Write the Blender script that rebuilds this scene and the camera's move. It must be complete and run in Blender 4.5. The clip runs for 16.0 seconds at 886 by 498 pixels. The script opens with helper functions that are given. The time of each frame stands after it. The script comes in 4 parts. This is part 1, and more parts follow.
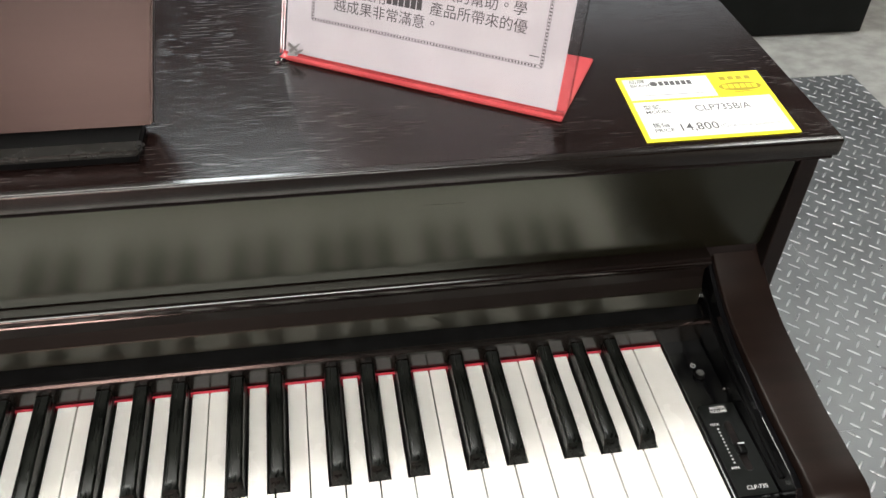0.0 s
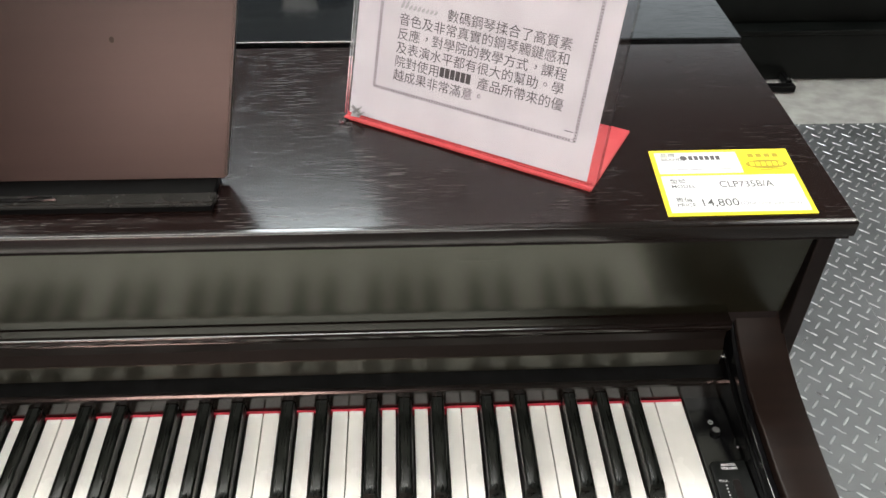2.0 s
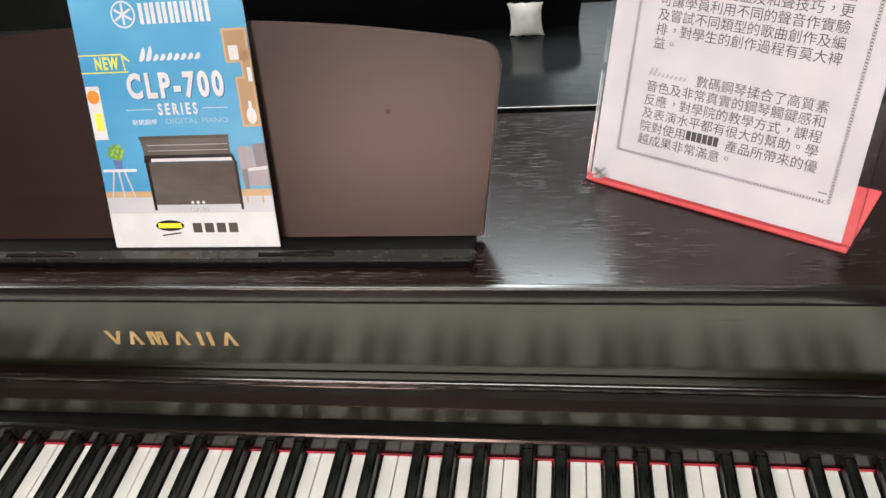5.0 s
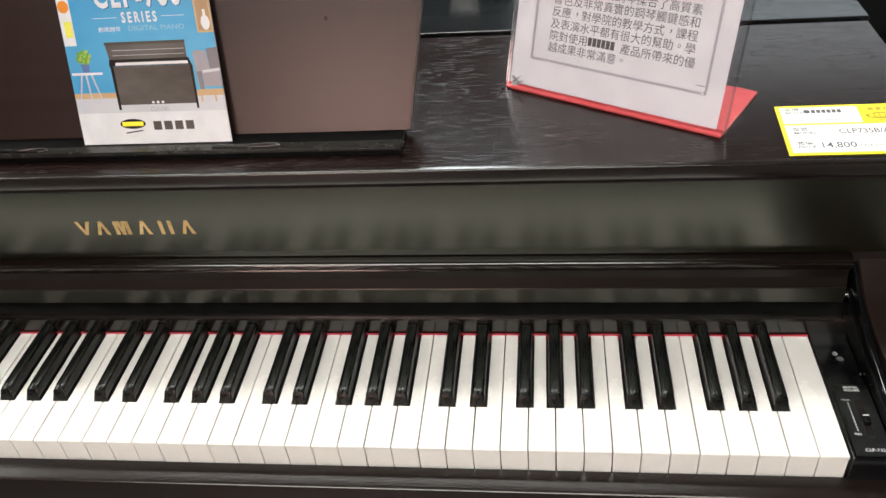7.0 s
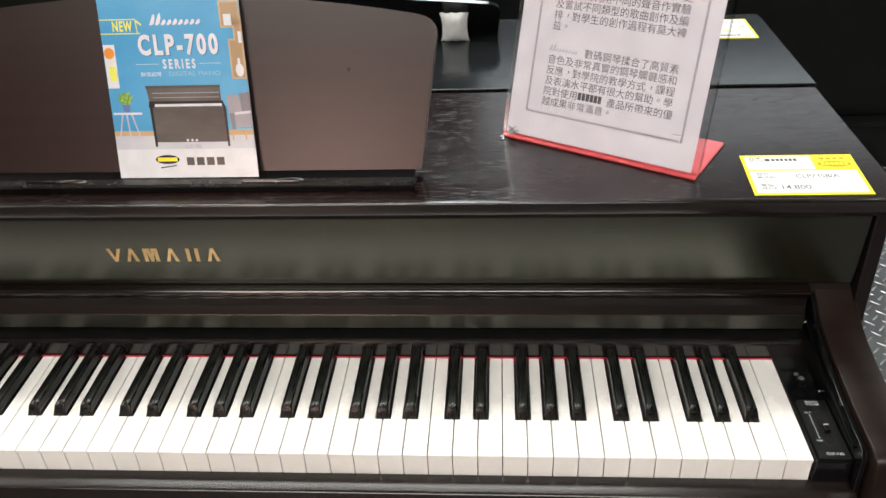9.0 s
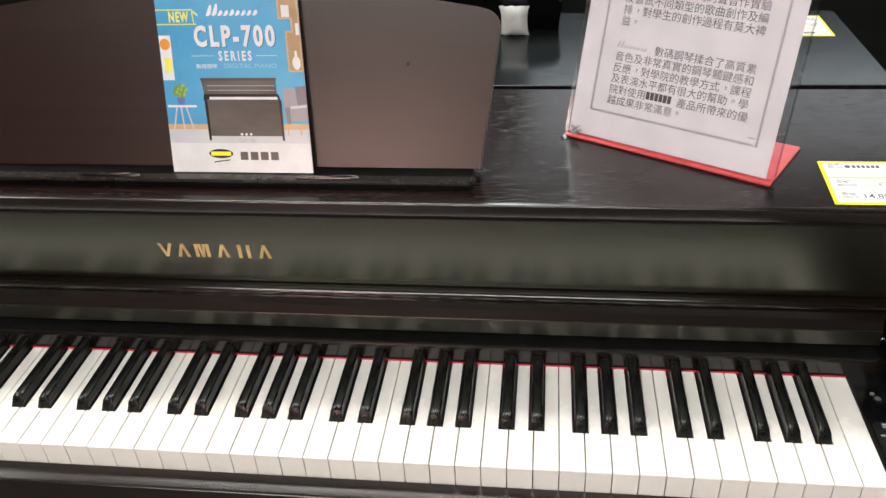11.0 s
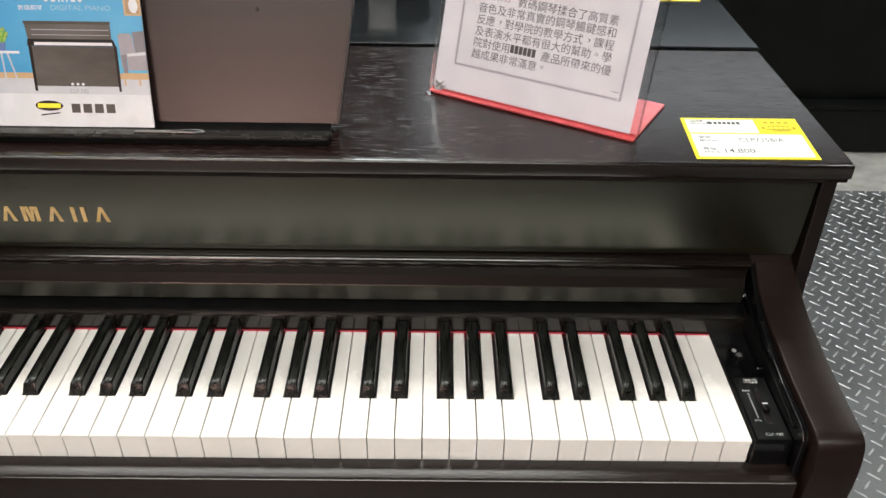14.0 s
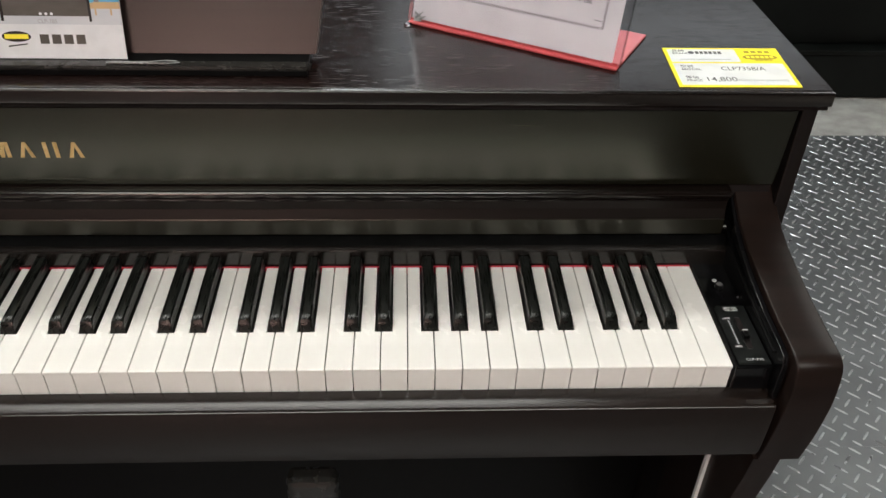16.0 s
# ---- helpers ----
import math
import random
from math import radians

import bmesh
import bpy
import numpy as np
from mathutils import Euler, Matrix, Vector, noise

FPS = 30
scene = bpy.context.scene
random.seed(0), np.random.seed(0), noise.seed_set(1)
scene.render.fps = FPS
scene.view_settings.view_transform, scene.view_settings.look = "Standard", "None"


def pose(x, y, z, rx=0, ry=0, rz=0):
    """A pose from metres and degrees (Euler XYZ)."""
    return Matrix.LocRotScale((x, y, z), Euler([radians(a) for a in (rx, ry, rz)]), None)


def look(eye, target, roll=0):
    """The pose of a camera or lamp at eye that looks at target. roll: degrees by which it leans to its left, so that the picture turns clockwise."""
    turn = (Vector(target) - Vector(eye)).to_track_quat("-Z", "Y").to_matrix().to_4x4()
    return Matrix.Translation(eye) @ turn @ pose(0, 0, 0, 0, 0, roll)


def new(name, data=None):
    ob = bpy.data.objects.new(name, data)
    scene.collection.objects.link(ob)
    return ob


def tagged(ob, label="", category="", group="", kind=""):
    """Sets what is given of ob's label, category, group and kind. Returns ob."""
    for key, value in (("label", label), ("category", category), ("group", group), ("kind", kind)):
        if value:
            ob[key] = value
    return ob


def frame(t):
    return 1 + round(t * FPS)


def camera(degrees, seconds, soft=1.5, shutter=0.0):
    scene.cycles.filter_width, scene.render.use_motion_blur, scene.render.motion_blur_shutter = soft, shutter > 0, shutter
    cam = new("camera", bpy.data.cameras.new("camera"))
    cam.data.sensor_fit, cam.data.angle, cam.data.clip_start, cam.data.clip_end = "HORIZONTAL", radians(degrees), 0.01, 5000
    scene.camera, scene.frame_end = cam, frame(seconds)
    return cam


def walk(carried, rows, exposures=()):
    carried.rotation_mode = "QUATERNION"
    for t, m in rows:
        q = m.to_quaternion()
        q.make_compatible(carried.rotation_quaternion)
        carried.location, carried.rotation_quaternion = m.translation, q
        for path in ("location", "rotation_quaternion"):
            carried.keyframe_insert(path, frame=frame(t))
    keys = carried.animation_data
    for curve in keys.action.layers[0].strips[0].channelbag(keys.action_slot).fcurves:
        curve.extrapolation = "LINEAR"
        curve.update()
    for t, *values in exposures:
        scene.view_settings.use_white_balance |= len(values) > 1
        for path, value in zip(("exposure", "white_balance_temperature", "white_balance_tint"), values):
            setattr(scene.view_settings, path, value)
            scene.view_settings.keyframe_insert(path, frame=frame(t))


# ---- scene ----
cam = camera(55.1, 16.0)
PATH = [
    (0, (-0.26, -0.283, 1.237), (0.017, 1.194, -0.083), 2.3),
    (0.5, (-0.246, -0.294, 1.219), (0.039, 1.096, -0.19), 2.9),
    (1, (-0.235, -0.296, 1.234), (0.048, 1.081, -0.189), 3.6),
    (1.5, (-0.227, -0.31, 1.269), (0.01, 1.144, -0.084), 4.0),
    (2, (-0.231, -0.314, 1.299), (-0.145, 1.205, 0.001), 0.9),
    (2.5, (-0.247, -0.324, 1.325), (-0.367, 1.233, 0.076), -3.8),
    (3, (-0.284, -0.336, 1.329), (-0.612, 1.214, 0.109), -7.4),
    (5.5, (-0.289, -0.342, 1.323), (-0.593, 1.25, 0.15), -6.9),
    (6, (-0.24, -0.357, 1.29), (-0.539, 1.245, 0.13), -6.9),
    (6.5, (-0.186, -0.392, 1.282), (-0.493, 1.197, 0.107), -7.0),
    (7, (-0.24, -0.465, 1.307), (-0.486, 1.108, 0.098), -5.9),
    (7.5, (-0.258, -0.532, 1.302), (-0.417, 1.067, 0.111), -3.7),
    (8, (-0.271, -0.56, 1.322), (-0.41, 1.091, 0.201), -3.1),
    (8.5, (-0.28, -0.566, 1.324), (-0.412, 1.115, 0.25), -2.7),
    (11, (-0.301, -0.533, 1.316), (-0.534, 1.131, 0.23), -3.1),
    (11.5, (-0.319, -0.536, 1.312), (-0.599, 1.113, 0.216), -3.3),
    (12, (-0.325, -0.53, 1.297), (-0.572, 1.125, 0.201), -2.0),
    (12.5, (-0.329, -0.534, 1.316), (-0.579, 1.115, 0.212), -1.8),
    (13, (-0.316, -0.53, 1.311), (-0.536, 1.118, 0.2), -1.5),
    (13.5, (-0.3, -0.524, 1.301), (-0.45, 1.13, 0.187), -0.8),
    (14, (-0.273, -0.509, 1.27), (-0.253, 1.152, 0.156), 1.0),
    (14.5, (-0.258, -0.497, 1.271), (-0.093, 1.145, 0.141), 2.3),
    (15, (-0.256, -0.495, 1.267), (-0.092, 1.135, 0.119), 2.0),
    (15.5, (-0.267, -0.498, 1.257), (-0.115, 1.115, 0.084), 1.8),
    (16, (-0.285, -0.517, 1.25), (-0.193, 1.082, 0.052), 1.8),
]
walk(cam, [(t, look(eye, target, roll)) for t, eye, target, roll in PATH],
     exposures=[(0, -0.05), (0.5, -0.42), (1, -0.5), (1.5, -0.1), (2, -0.05), (3, 0.17), (5.5, 0.12), (6, 0.12), (6.5, 0.0), (7.5, -0.12), (8.5, -0.1), (13, -0.12), (14.5, -0.1), (15, -0.13), (15.5, -0.32), (16, -0.52)])

# ---- world and light ----
world = bpy.data.worlds.new("shop_world")
world.use_nodes = True
scene.world = world
world.node_tree.nodes["Background"].inputs[0].default_value = (0.9, 0.95, 1.0, 1)
world.node_tree.nodes["Background"].inputs[1].default_value = 0.01
LAMP_POWER = 25.0


# ---- materials ----
def material(name, base, second=None, rough=0.4, metal=0.0, scale=(40, 40, 40), mix=(0.4, 0.6), bump=0.0, fine=400.0,
             fine_bump=0.0, rough_var=0.08, coat=0.0, spec=0.5):
    """Two scales of noise over one surface: broad stains in colour and gloss, fine grain in relief."""
    m = bpy.data.materials.new(name)
    m.use_nodes = True
    nt = m.node_tree
    bsdf = nt.nodes["Principled BSDF"]
    co = nt.nodes.new("ShaderNodeTexCoord")
    mp = nt.nodes.new("ShaderNodeMapping")
    mp.inputs["Scale"].default_value = scale
    nt.links.new(co.outputs["Object"], mp.inputs["Vector"])
    broad = nt.nodes.new("ShaderNodeTexNoise")
    broad.inputs["Scale"].default_value = 1.0
    broad.inputs["Detail"].default_value = 4
    nt.links.new(mp.outputs["Vector"], broad.inputs["Vector"])
    ramp = nt.nodes.new("ShaderNodeValToRGB")
    ramp.color_ramp.elements[0].position, ramp.color_ramp.elements[1].position = mix
    ramp.color_ramp.elements[0].color = (*base, 1)
    ramp.color_ramp.elements[1].color = (*(second or [c * 1.12 for c in base]), 1)
    nt.links.new(broad.outputs["Fac"], ramp.inputs["Fac"])
    nt.links.new(ramp.outputs["Color"], bsdf.inputs["Base Color"])
    rr = nt.nodes.new("ShaderNodeMapRange")
    rr.inputs["To Min"].default_value = max(0.02, rough - rough_var)
    rr.inputs["To Max"].default_value = rough + rough_var
    nt.links.new(broad.outputs["Fac"], rr.inputs["Value"])
    nt.links.new(rr.outputs["Result"], bsdf.inputs["Roughness"])
    bsdf.inputs["Metallic"].default_value = metal
    bsdf.inputs["Coat Weight"].default_value = coat
    bsdf.inputs["Coat Roughness"].default_value = 0.08
    bsdf.inputs["Specular IOR Level"].default_value = spec
    if bump or fine_bump:
        small = nt.nodes.new("ShaderNodeTexNoise")
        small.inputs["Scale"].default_value = fine
        small.inputs["Detail"].default_value = 3
        nt.links.new(co.outputs["Object"], small.inputs["Vector"])
        b1, b2 = nt.nodes.new("ShaderNodeBump"), nt.nodes.new("ShaderNodeBump")
        b1.inputs["Strength"].default_value, b1.inputs["Distance"].default_value = bump, 0.001
        b2.inputs["Strength"].default_value, b2.inputs["Distance"].default_value = fine_bump, 0.0003
        nt.links.new(broad.outputs["Fac"], b1.inputs["Height"])
        nt.links.new(small.outputs["Fac"], b2.inputs["Height"])
        nt.links.new(b1.outputs["Normal"], b2.inputs["Normal"])
        nt.links.new(b2.outputs["Normal"], bsdf.inputs["Normal"])
    return m


def wood(name, base, light, rough, pore=0.35, coat=0.0, brush=0.0, filler=None, spec=0.5, tint=None):
    """Dark stained wood with open pores that run along x, under satin lacquer."""
    m = material(name, base, light, rough, scale=(3, 90, 90), mix=(0.3, 0.75), rough_var=0.03, coat=coat, spec=spec)
    nt = m.node_tree
    bsdf = nt.nodes["Principled BSDF"]
    co = nt.nodes.new("ShaderNodeTexCoord")
    mp = nt.nodes.new("ShaderNodeMapping")
    mp.inputs["Scale"].default_value = (48, 900, 900)
    nt.links.new(co.outputs["Object"], mp.inputs["Vector"])
    n = nt.nodes.new("ShaderNodeTexNoise")
    n.inputs["Scale"].default_value = 1.0
    n.inputs["Detail"].default_value = 1.5
    nt.links.new(mp.outputs["Vector"], n.inputs["Vector"])
    r = nt.nodes.new("ShaderNodeValToRGB")
    r.color_ramp.elements[0].position, r.color_ramp.elements[1].position = 0.635, 0.66
    nt.links.new(n.outputs["Fac"], r.inputs["Fac"])
    wide = nt.nodes.new("ShaderNodeTexNoise")
    wide.inputs["Scale"].default_value = 14
    nt.links.new(co.outputs["Object"], wide.inputs["Vector"])
    patch = nt.nodes.new("ShaderNodeMapRange")
    patch.inputs["From Min"].default_value, patch.inputs["From Max"].default_value = 0.36, 0.56
    nt.links.new(wide.outputs["Fac"], patch.inputs["Value"])
    mul = nt.nodes.new("ShaderNodeMath")
    mul.operation = "MULTIPLY"
    nt.links.new(r.outputs["Color"], mul.inputs[0])
    nt.links.new(patch.outputs["Result"], mul.inputs[1])
    b = nt.nodes.new("ShaderNodeBump")
    b.inputs["Strength"].default_value, b.inputs["Distance"].default_value = pore, 0.0004
    b.invert = True
    nt.links.new(mul.outputs["Value"], b.inputs["Height"])
    nt.links.new(b.outputs["Normal"], bsdf.inputs["Normal"])
    bsdf.inputs["Coat Roughness"].default_value = rough * 0.9
    if tint:
        # gives the lacquer's reflections a faint olive cast
        bsdf.inputs["Specular Tint"].default_value = (*tint, 1)
        bsdf.inputs["Coat Tint"].default_value = (*tint, 1)
    if filler:
        # pores hold a paler, rougher filler than the lacquered face
        for socket, value in (("Base Color", (*filler, 1)), ("Roughness", (0.30, 0.30, 0.30, 1))):
            old = bsdf.inputs[socket].links[0].from_socket
            blend = nt.nodes.new("ShaderNodeMix")
            blend.data_type = "RGBA"
            nt.links.new(mul.outputs["Value"], blend.inputs[0])
            nt.links.new(old, blend.inputs[6])
            blend.inputs[7].default_value = value
            nt.links.new(blend.outputs[2], bsdf.inputs[socket])
    if brush:
        fine_mp = nt.nodes.new("ShaderNodeMapping")
        fine_mp.inputs["Scale"].default_value = (9, 1700, 1700)
        nt.links.new(co.outputs["Object"], fine_mp.inputs["Vector"])
        hair = nt.nodes.new("ShaderNodeTexNoise")
        hair.inputs["Scale"].default_value = 1.0
        nt.links.new(fine_mp.outputs["Vector"], hair.inputs["Vector"])
        b2 = nt.nodes.new("ShaderNodeBump")
        b2.inputs["Strength"].default_value, b2.inputs["Distance"].default_value = brush, 0.0002
        nt.links.new(hair.outputs["Fac"], b2.inputs["Height"])
        nt.links.new(b.outputs["Normal"], b2.inputs["Normal"])
        nt.links.new(b2.outputs["Normal"], bsdf.inputs["Normal"])
        nt.links.new(b2.outputs["Normal"], bsdf.inputs["Coat Normal"])
    return m


def plain(name, colour, rough=0.5, metal=0.0):
    return material(name, colour, [c * 0.93 for c in colour], rough, metal, scale=(60, 60, 60), rough_var=0.05)


def glow(name, colour, strength):
    m = bpy.data.materials.new(name)
    m.use_nodes = True
    b = m.node_tree.nodes["Principled BSDF"]
    b.inputs["Base Color"].default_value = (0.8, 0.8, 0.8, 1)
    b.inputs["Emission Color"].default_value = (*colour, 1)
    b.inputs["Emission Strength"].default_value = strength
    return m


ROSEWOOD = wood("rosewood_veneer", (0.0090, 0.0045, 0.0039), (0.0132, 0.0068, 0.0060), 0.185, 0.24, filler=(0.012, 0.0085, 0.0078))
ROSEWOOD_ARM = wood("rosewood_satin", (0.0086, 0.0051, 0.0041), (0.0150, 0.0086, 0.0068), 0.36, 0.1, spec=0.2)
SLIP_WOOD = wood("slip_satin", (0.0078, 0.0048, 0.0039), (0.0115, 0.0074, 0.0060), 0.25, 0.03, coat=0.05, brush=0.04, spec=0.42)
ROSEWOOD_GLOSS = wood("rosewood_gloss", (0.0052, 0.0048, 0.0030), (0.0070, 0.0066, 0.0042), 0.26, 0.0, coat=0.8, brush=0.03, tint=(0.985, 1.0, 0.86))
ROSEWOOD_POLISH = wood("rosewood_polish", (0.0050, 0.0032, 0.0028), (0.0080, 0.0052, 0.0046), 0.17, 0.0, coat=0.6, brush=0.02)
SIDE_WOOD = wood("side_panel_satin", (0.0066, 0.0047, 0.0043), (0.0098, 0.0070, 0.0064), 0.34, 0.1, spec=0.3)
ROSEWOOD_EDGE = wood("rosewood_edge", (0.0060, 0.0042, 0.0034), (0.0090, 0.0062, 0.0050), 0.24, 0.0, coat=0.5, brush=0.03)
COVER_SATIN = wood("cover_satin", (0.0046, 0.0031, 0.0026), (0.0074, 0.0052, 0.0043), 0.36, 0.0, coat=0.0, brush=0.03, spec=0.28)
COVER_FACE = wood("cover_face", (0.0050, 0.0044, 0.0029), (0.0068, 0.0062, 0.0040), 0.32, 0.0, coat=0.6, brush=0.03, tint=(0.985, 1.0, 0.88))
REST_WOOD = wood("rest_board_satin", (0.0150, 0.0068, 0.0053), (0.0210, 0.0098, 0.0079), 0.30, 0.04, coat=0.04, brush=0.05, spec=0.45)
RAIL_POLISH = material("rail_polish", (0.005, 0.0042, 0.0036), (0.008, 0.0068, 0.006), 0.19, scale=(40, 40, 40), coat=0.12, spec=0.5)
BLACK_ASH = wood("black_ash", (0.007, 0.008, 0.009), (0.011, 0.012, 0.013), 0.15, 0.12)
BLACK_GLOSS = material("black_polish", (0.003, 0.003, 0.0035), None, 0.16, scale=(20, 20, 20), fine_bump=0.03)
BLACK_SATIN = material("black_satin_plastic", (0.0014, 0.0014, 0.0015), (0.0026, 0.0026, 0.0028), 0.4, spec=0.15, scale=(90, 90, 90), fine_bump=0.15)
# near-black that puts the shade of gaps and slots into colour
GAP_BLACK = material("gap_black", (0.008, 0.006, 0.006), (0.013, 0.010, 0.010), 0.75, spec=0.15, scale=(30, 200, 200), fine_bump=0.2)
BLACK_CABINET = material("black_cabinet", (0.003, 0.0036, 0.0033), (0.005, 0.006, 0.0055), 0.4, spec=0.2, scale=(9, 9, 9), fine_bump=0.1)
IVORY = material("white_key_plastic", (0.755, 0.742, 0.71), (0.80, 0.787, 0.755), 0.26, scale=(25, 25, 25), fine_bump=0.05)

EBONY = material("black_key_plastic", (0.0032, 0.0038, 0.0033), (0.0050, 0.0060, 0.0052), 0.28, spec=0.28, scale=(300, 20, 300), fine_bump=0.15)
RED_FELT = material("red_felt", (0.42, 0.02, 0.04), (0.52, 0.035, 0.06), 0.9, scale=(200, 200, 200), fine_bump=0.6)
GOLD = material("gold_inlay", (0.62, 0.42, 0.18), (0.70, 0.50, 0.24), 0.38, 0.55, scale=(200, 200, 200))
CHROME = plain("bright_steel", (0.75, 0.75, 0.76), 0.2, 1.0)
PRINT_WHITE = plain("white_print", (0.78, 0.78, 0.78), 0.5)
PAPER = material("white_paper", (0.40, 0.387, 0.415), (0.44, 0.427, 0.455), 0.55, scale=(30, 30, 30), fine_bump=0.05)
CARD_WHITE = plain("card_white", (0.76, 0.76, 0.75), 0.5)
CARD_INK = plain("black_ink", (0.080, 0.076, 0.080), 0.6)
INK = plain("black_ink", (0.035, 0.033, 0.035), 0.6)
INK_GREY = plain("grey_ink", (0.30, 0.30, 0.31), 0.6)
YELLOW = material("yellow_card", (0.90, 0.74, 0.02), (0.94, 0.80, 0.03), 0.5, scale=(40, 40, 40))
YELLOW_DARK = plain("dark_ochre_ink", (0.40, 0.30, 0.02), 0.6)
RED_ACRYLIC = material("red_acrylic", (0.46, 0.066, 0.074), (0.52, 0.085, 0.090), 0.14, scale=(20, 20, 20), coat=0.3)
CYAN = material("cyan_print", (0.065, 0.30, 0.55), (0.15, 0.45, 0.68), 0.24, scale=(5, 5, 9), mix=(0.35, 0.7), coat=0.2)
PALE_FLOOR = material("pale_print", (0.47, 0.48, 0.54), (0.56, 0.565, 0.60), 0.24, scale=(14, 14, 30), coat=0.2)
PRINT_GLOSSWHITE = plain("white_gloss_print", (0.70, 0.695, 0.72), 0.24)
PRINT_TAN = plain("tan_print", (0.56, 0.37, 0.20), 0.25)
PRINT_BROWN = plain("brown_print", (0.42, 0.27, 0.15), 0.25)
PRINT_BLACK = plain("charcoal_print", (0.022, 0.018, 0.018), 0.22)
PRINT_CHARCOAL = plain("soft_charcoal_print", (0.085, 0.074, 0.066), 0.22)
PRINT_GREEN = plain("green_print", (0.16, 0.34, 0.05), 0.25)
PRINT_NAVY = plain("deep_blue_print", (0.035, 0.17, 0.33), 0.25)
PRINT_LIME = plain("lime_print", (0.34, 0.46, 0.10), 0.25)
PRINT_ORANGE = plain("orange_print", (0.72, 0.26, 0.04), 0.25)
PRINT_PALEBLUE = plain("pale_blue_print", (0.30, 0.47, 0.60), 0.25)
PRINT_SOFA = plain("sofa_print", (0.34, 0.31, 0.34), 0.25)
PRINT_SHADE = plain("sofa_shade_print", (0.22, 0.20, 0.22), 0.25)
PRINT_PIANO = material("pictured_wood_print", (0.055, 0.046, 0.040), (0.13, 0.115, 0.105), 0.22, scale=(9, 9, 30), mix=(0.35, 0.7))
TAPE_DARK = plain("tape_fold_grey", (0.20, 0.20, 0.205), 0.35)
TAPE = plain("crumpled_tape", (0.36, 0.36, 0.37), 0.4)
PRINT_GREY = plain("sofa_grey_print", (0.36, 0.34, 0.36), 0.25)
PRINT_YELLOW = plain("lemon_print", (0.80, 0.78, 0.12), 0.25)
PRINT_BLUE = plain("pot_blue_print", (0.12, 0.18, 0.40), 0.25)
STEEL_PLATE = material("tread_plate_steel", (0.104, 0.110, 0.114), (0.152, 0.159, 0.164), 0.44, 0.55, scale=(7, 7, 7), mix=(0.3, 0.7), fine=260, fine_bump=0.3, rough_var=0.06)
# tread bars: paler and glossier than the sheets
BAR_STEEL = material("pale_tread_steel", (0.30, 0.306, 0.312), (0.44, 0.447, 0.455), 0.30, 0.7, scale=(30, 30, 30), fine=300, fine_bump=0.2, rough_var=0.1)
STONE = material("grey_stone_floor", (0.24, 0.235, 0.22), (0.36, 0.355, 0.335), 0.45, scale=(16, 22, 16), mix=(0.36, 0.66), fine=120, fine_bump=0.1, rough_var=0.12)
WALL_PAINT = material("shop_wall_paint", (0.050, 0.050, 0.049), (0.064, 0.063, 0.062), 0.7, scale=(2, 2, 2))
CEILING_PAINT = material("ceiling_paint", (0.11, 0.11, 0.11), (0.13, 0.13, 0.13), 0.8, scale=(2, 2, 2))
WHITE_PLASTIC = material("white_wrapper", (0.74, 0.72, 0.70), (0.80, 0.79, 0.78), 0.3, scale=(120, 120, 120), bump=0.5)
BUTTON_GREY = plain("button_grey", (0.16, 0.16, 0.16), 0.3, 0.3)
PANEL_SATIN = material("panel_plastic", (0.0042, 0.0052, 0.0050), (0.0060, 0.0072, 0.0070), 0.42, spec=0.3, scale=(90, 90, 90), fine_bump=0.15)
LEDGE_SATIN = material("ledge_satin_plastic", (0.013, 0.0125, 0.0112), (0.017, 0.0163, 0.0150), 0.26, spec=0.6, scale=(90, 90, 90), fine_bump=0.08)
EDGE_METAL = plain("pale_edge_band", (0.72, 0.73, 0.73), 0.35)

ACRYLIC = bpy.data.materials.new("clear_acrylic")
ACRYLIC.use_nodes = True
_b = ACRYLIC.node_tree.nodes["Principled BSDF"]
_b.inputs["Transmission Weight"].default_value = 1.0
_b.inputs["Roughness"].default_value = 0.02
_b.inputs["IOR"].default_value = 1.49
_b.inputs["Base Color"].default_value = (0.97, 0.97, 0.98, 1)


# ---- building helpers ----
def thing(name, loc, label, category, group="", kind=""):
    ob = new(name)
    ob.empty_display_size = 0.05
    ob.matrix_basis = Matrix.Translation(loc)
    return tagged(ob, label, category, group, kind)


def full_pose(ob):
    m = ob.matrix_basis.copy()
    while ob.parent:
        m = ob.parent.matrix_basis @ ob.matrix_parent_inverse @ m
        ob = ob.parent
    return m


def part(name, bm, mat, parent=None, label="", smooth=False):
    """Links a bmesh (in world metres) or a mesh as one object under a thing or part."""
    if isinstance(bm, bpy.types.Mesh):
        me = bm
    else:
        me = bpy.data.meshes.new(name)
        bmesh.ops.recalc_face_normals(bm, faces=bm.faces)
        bm.to_mesh(me)
        bm.free()
    if smooth:
        for p in me.polygons:
            p.use_smooth = True
        me.set_sharp_from_angle(angle=radians(32))
    if mat and not me.materials:
        me.materials.append(mat)
    ob = new(name, me)
    if parent is not None:
        ob.parent = parent
        ob.matrix_parent_inverse = full_pose(parent).inverted()
    if label:
        ob["label"] = label
    return ob


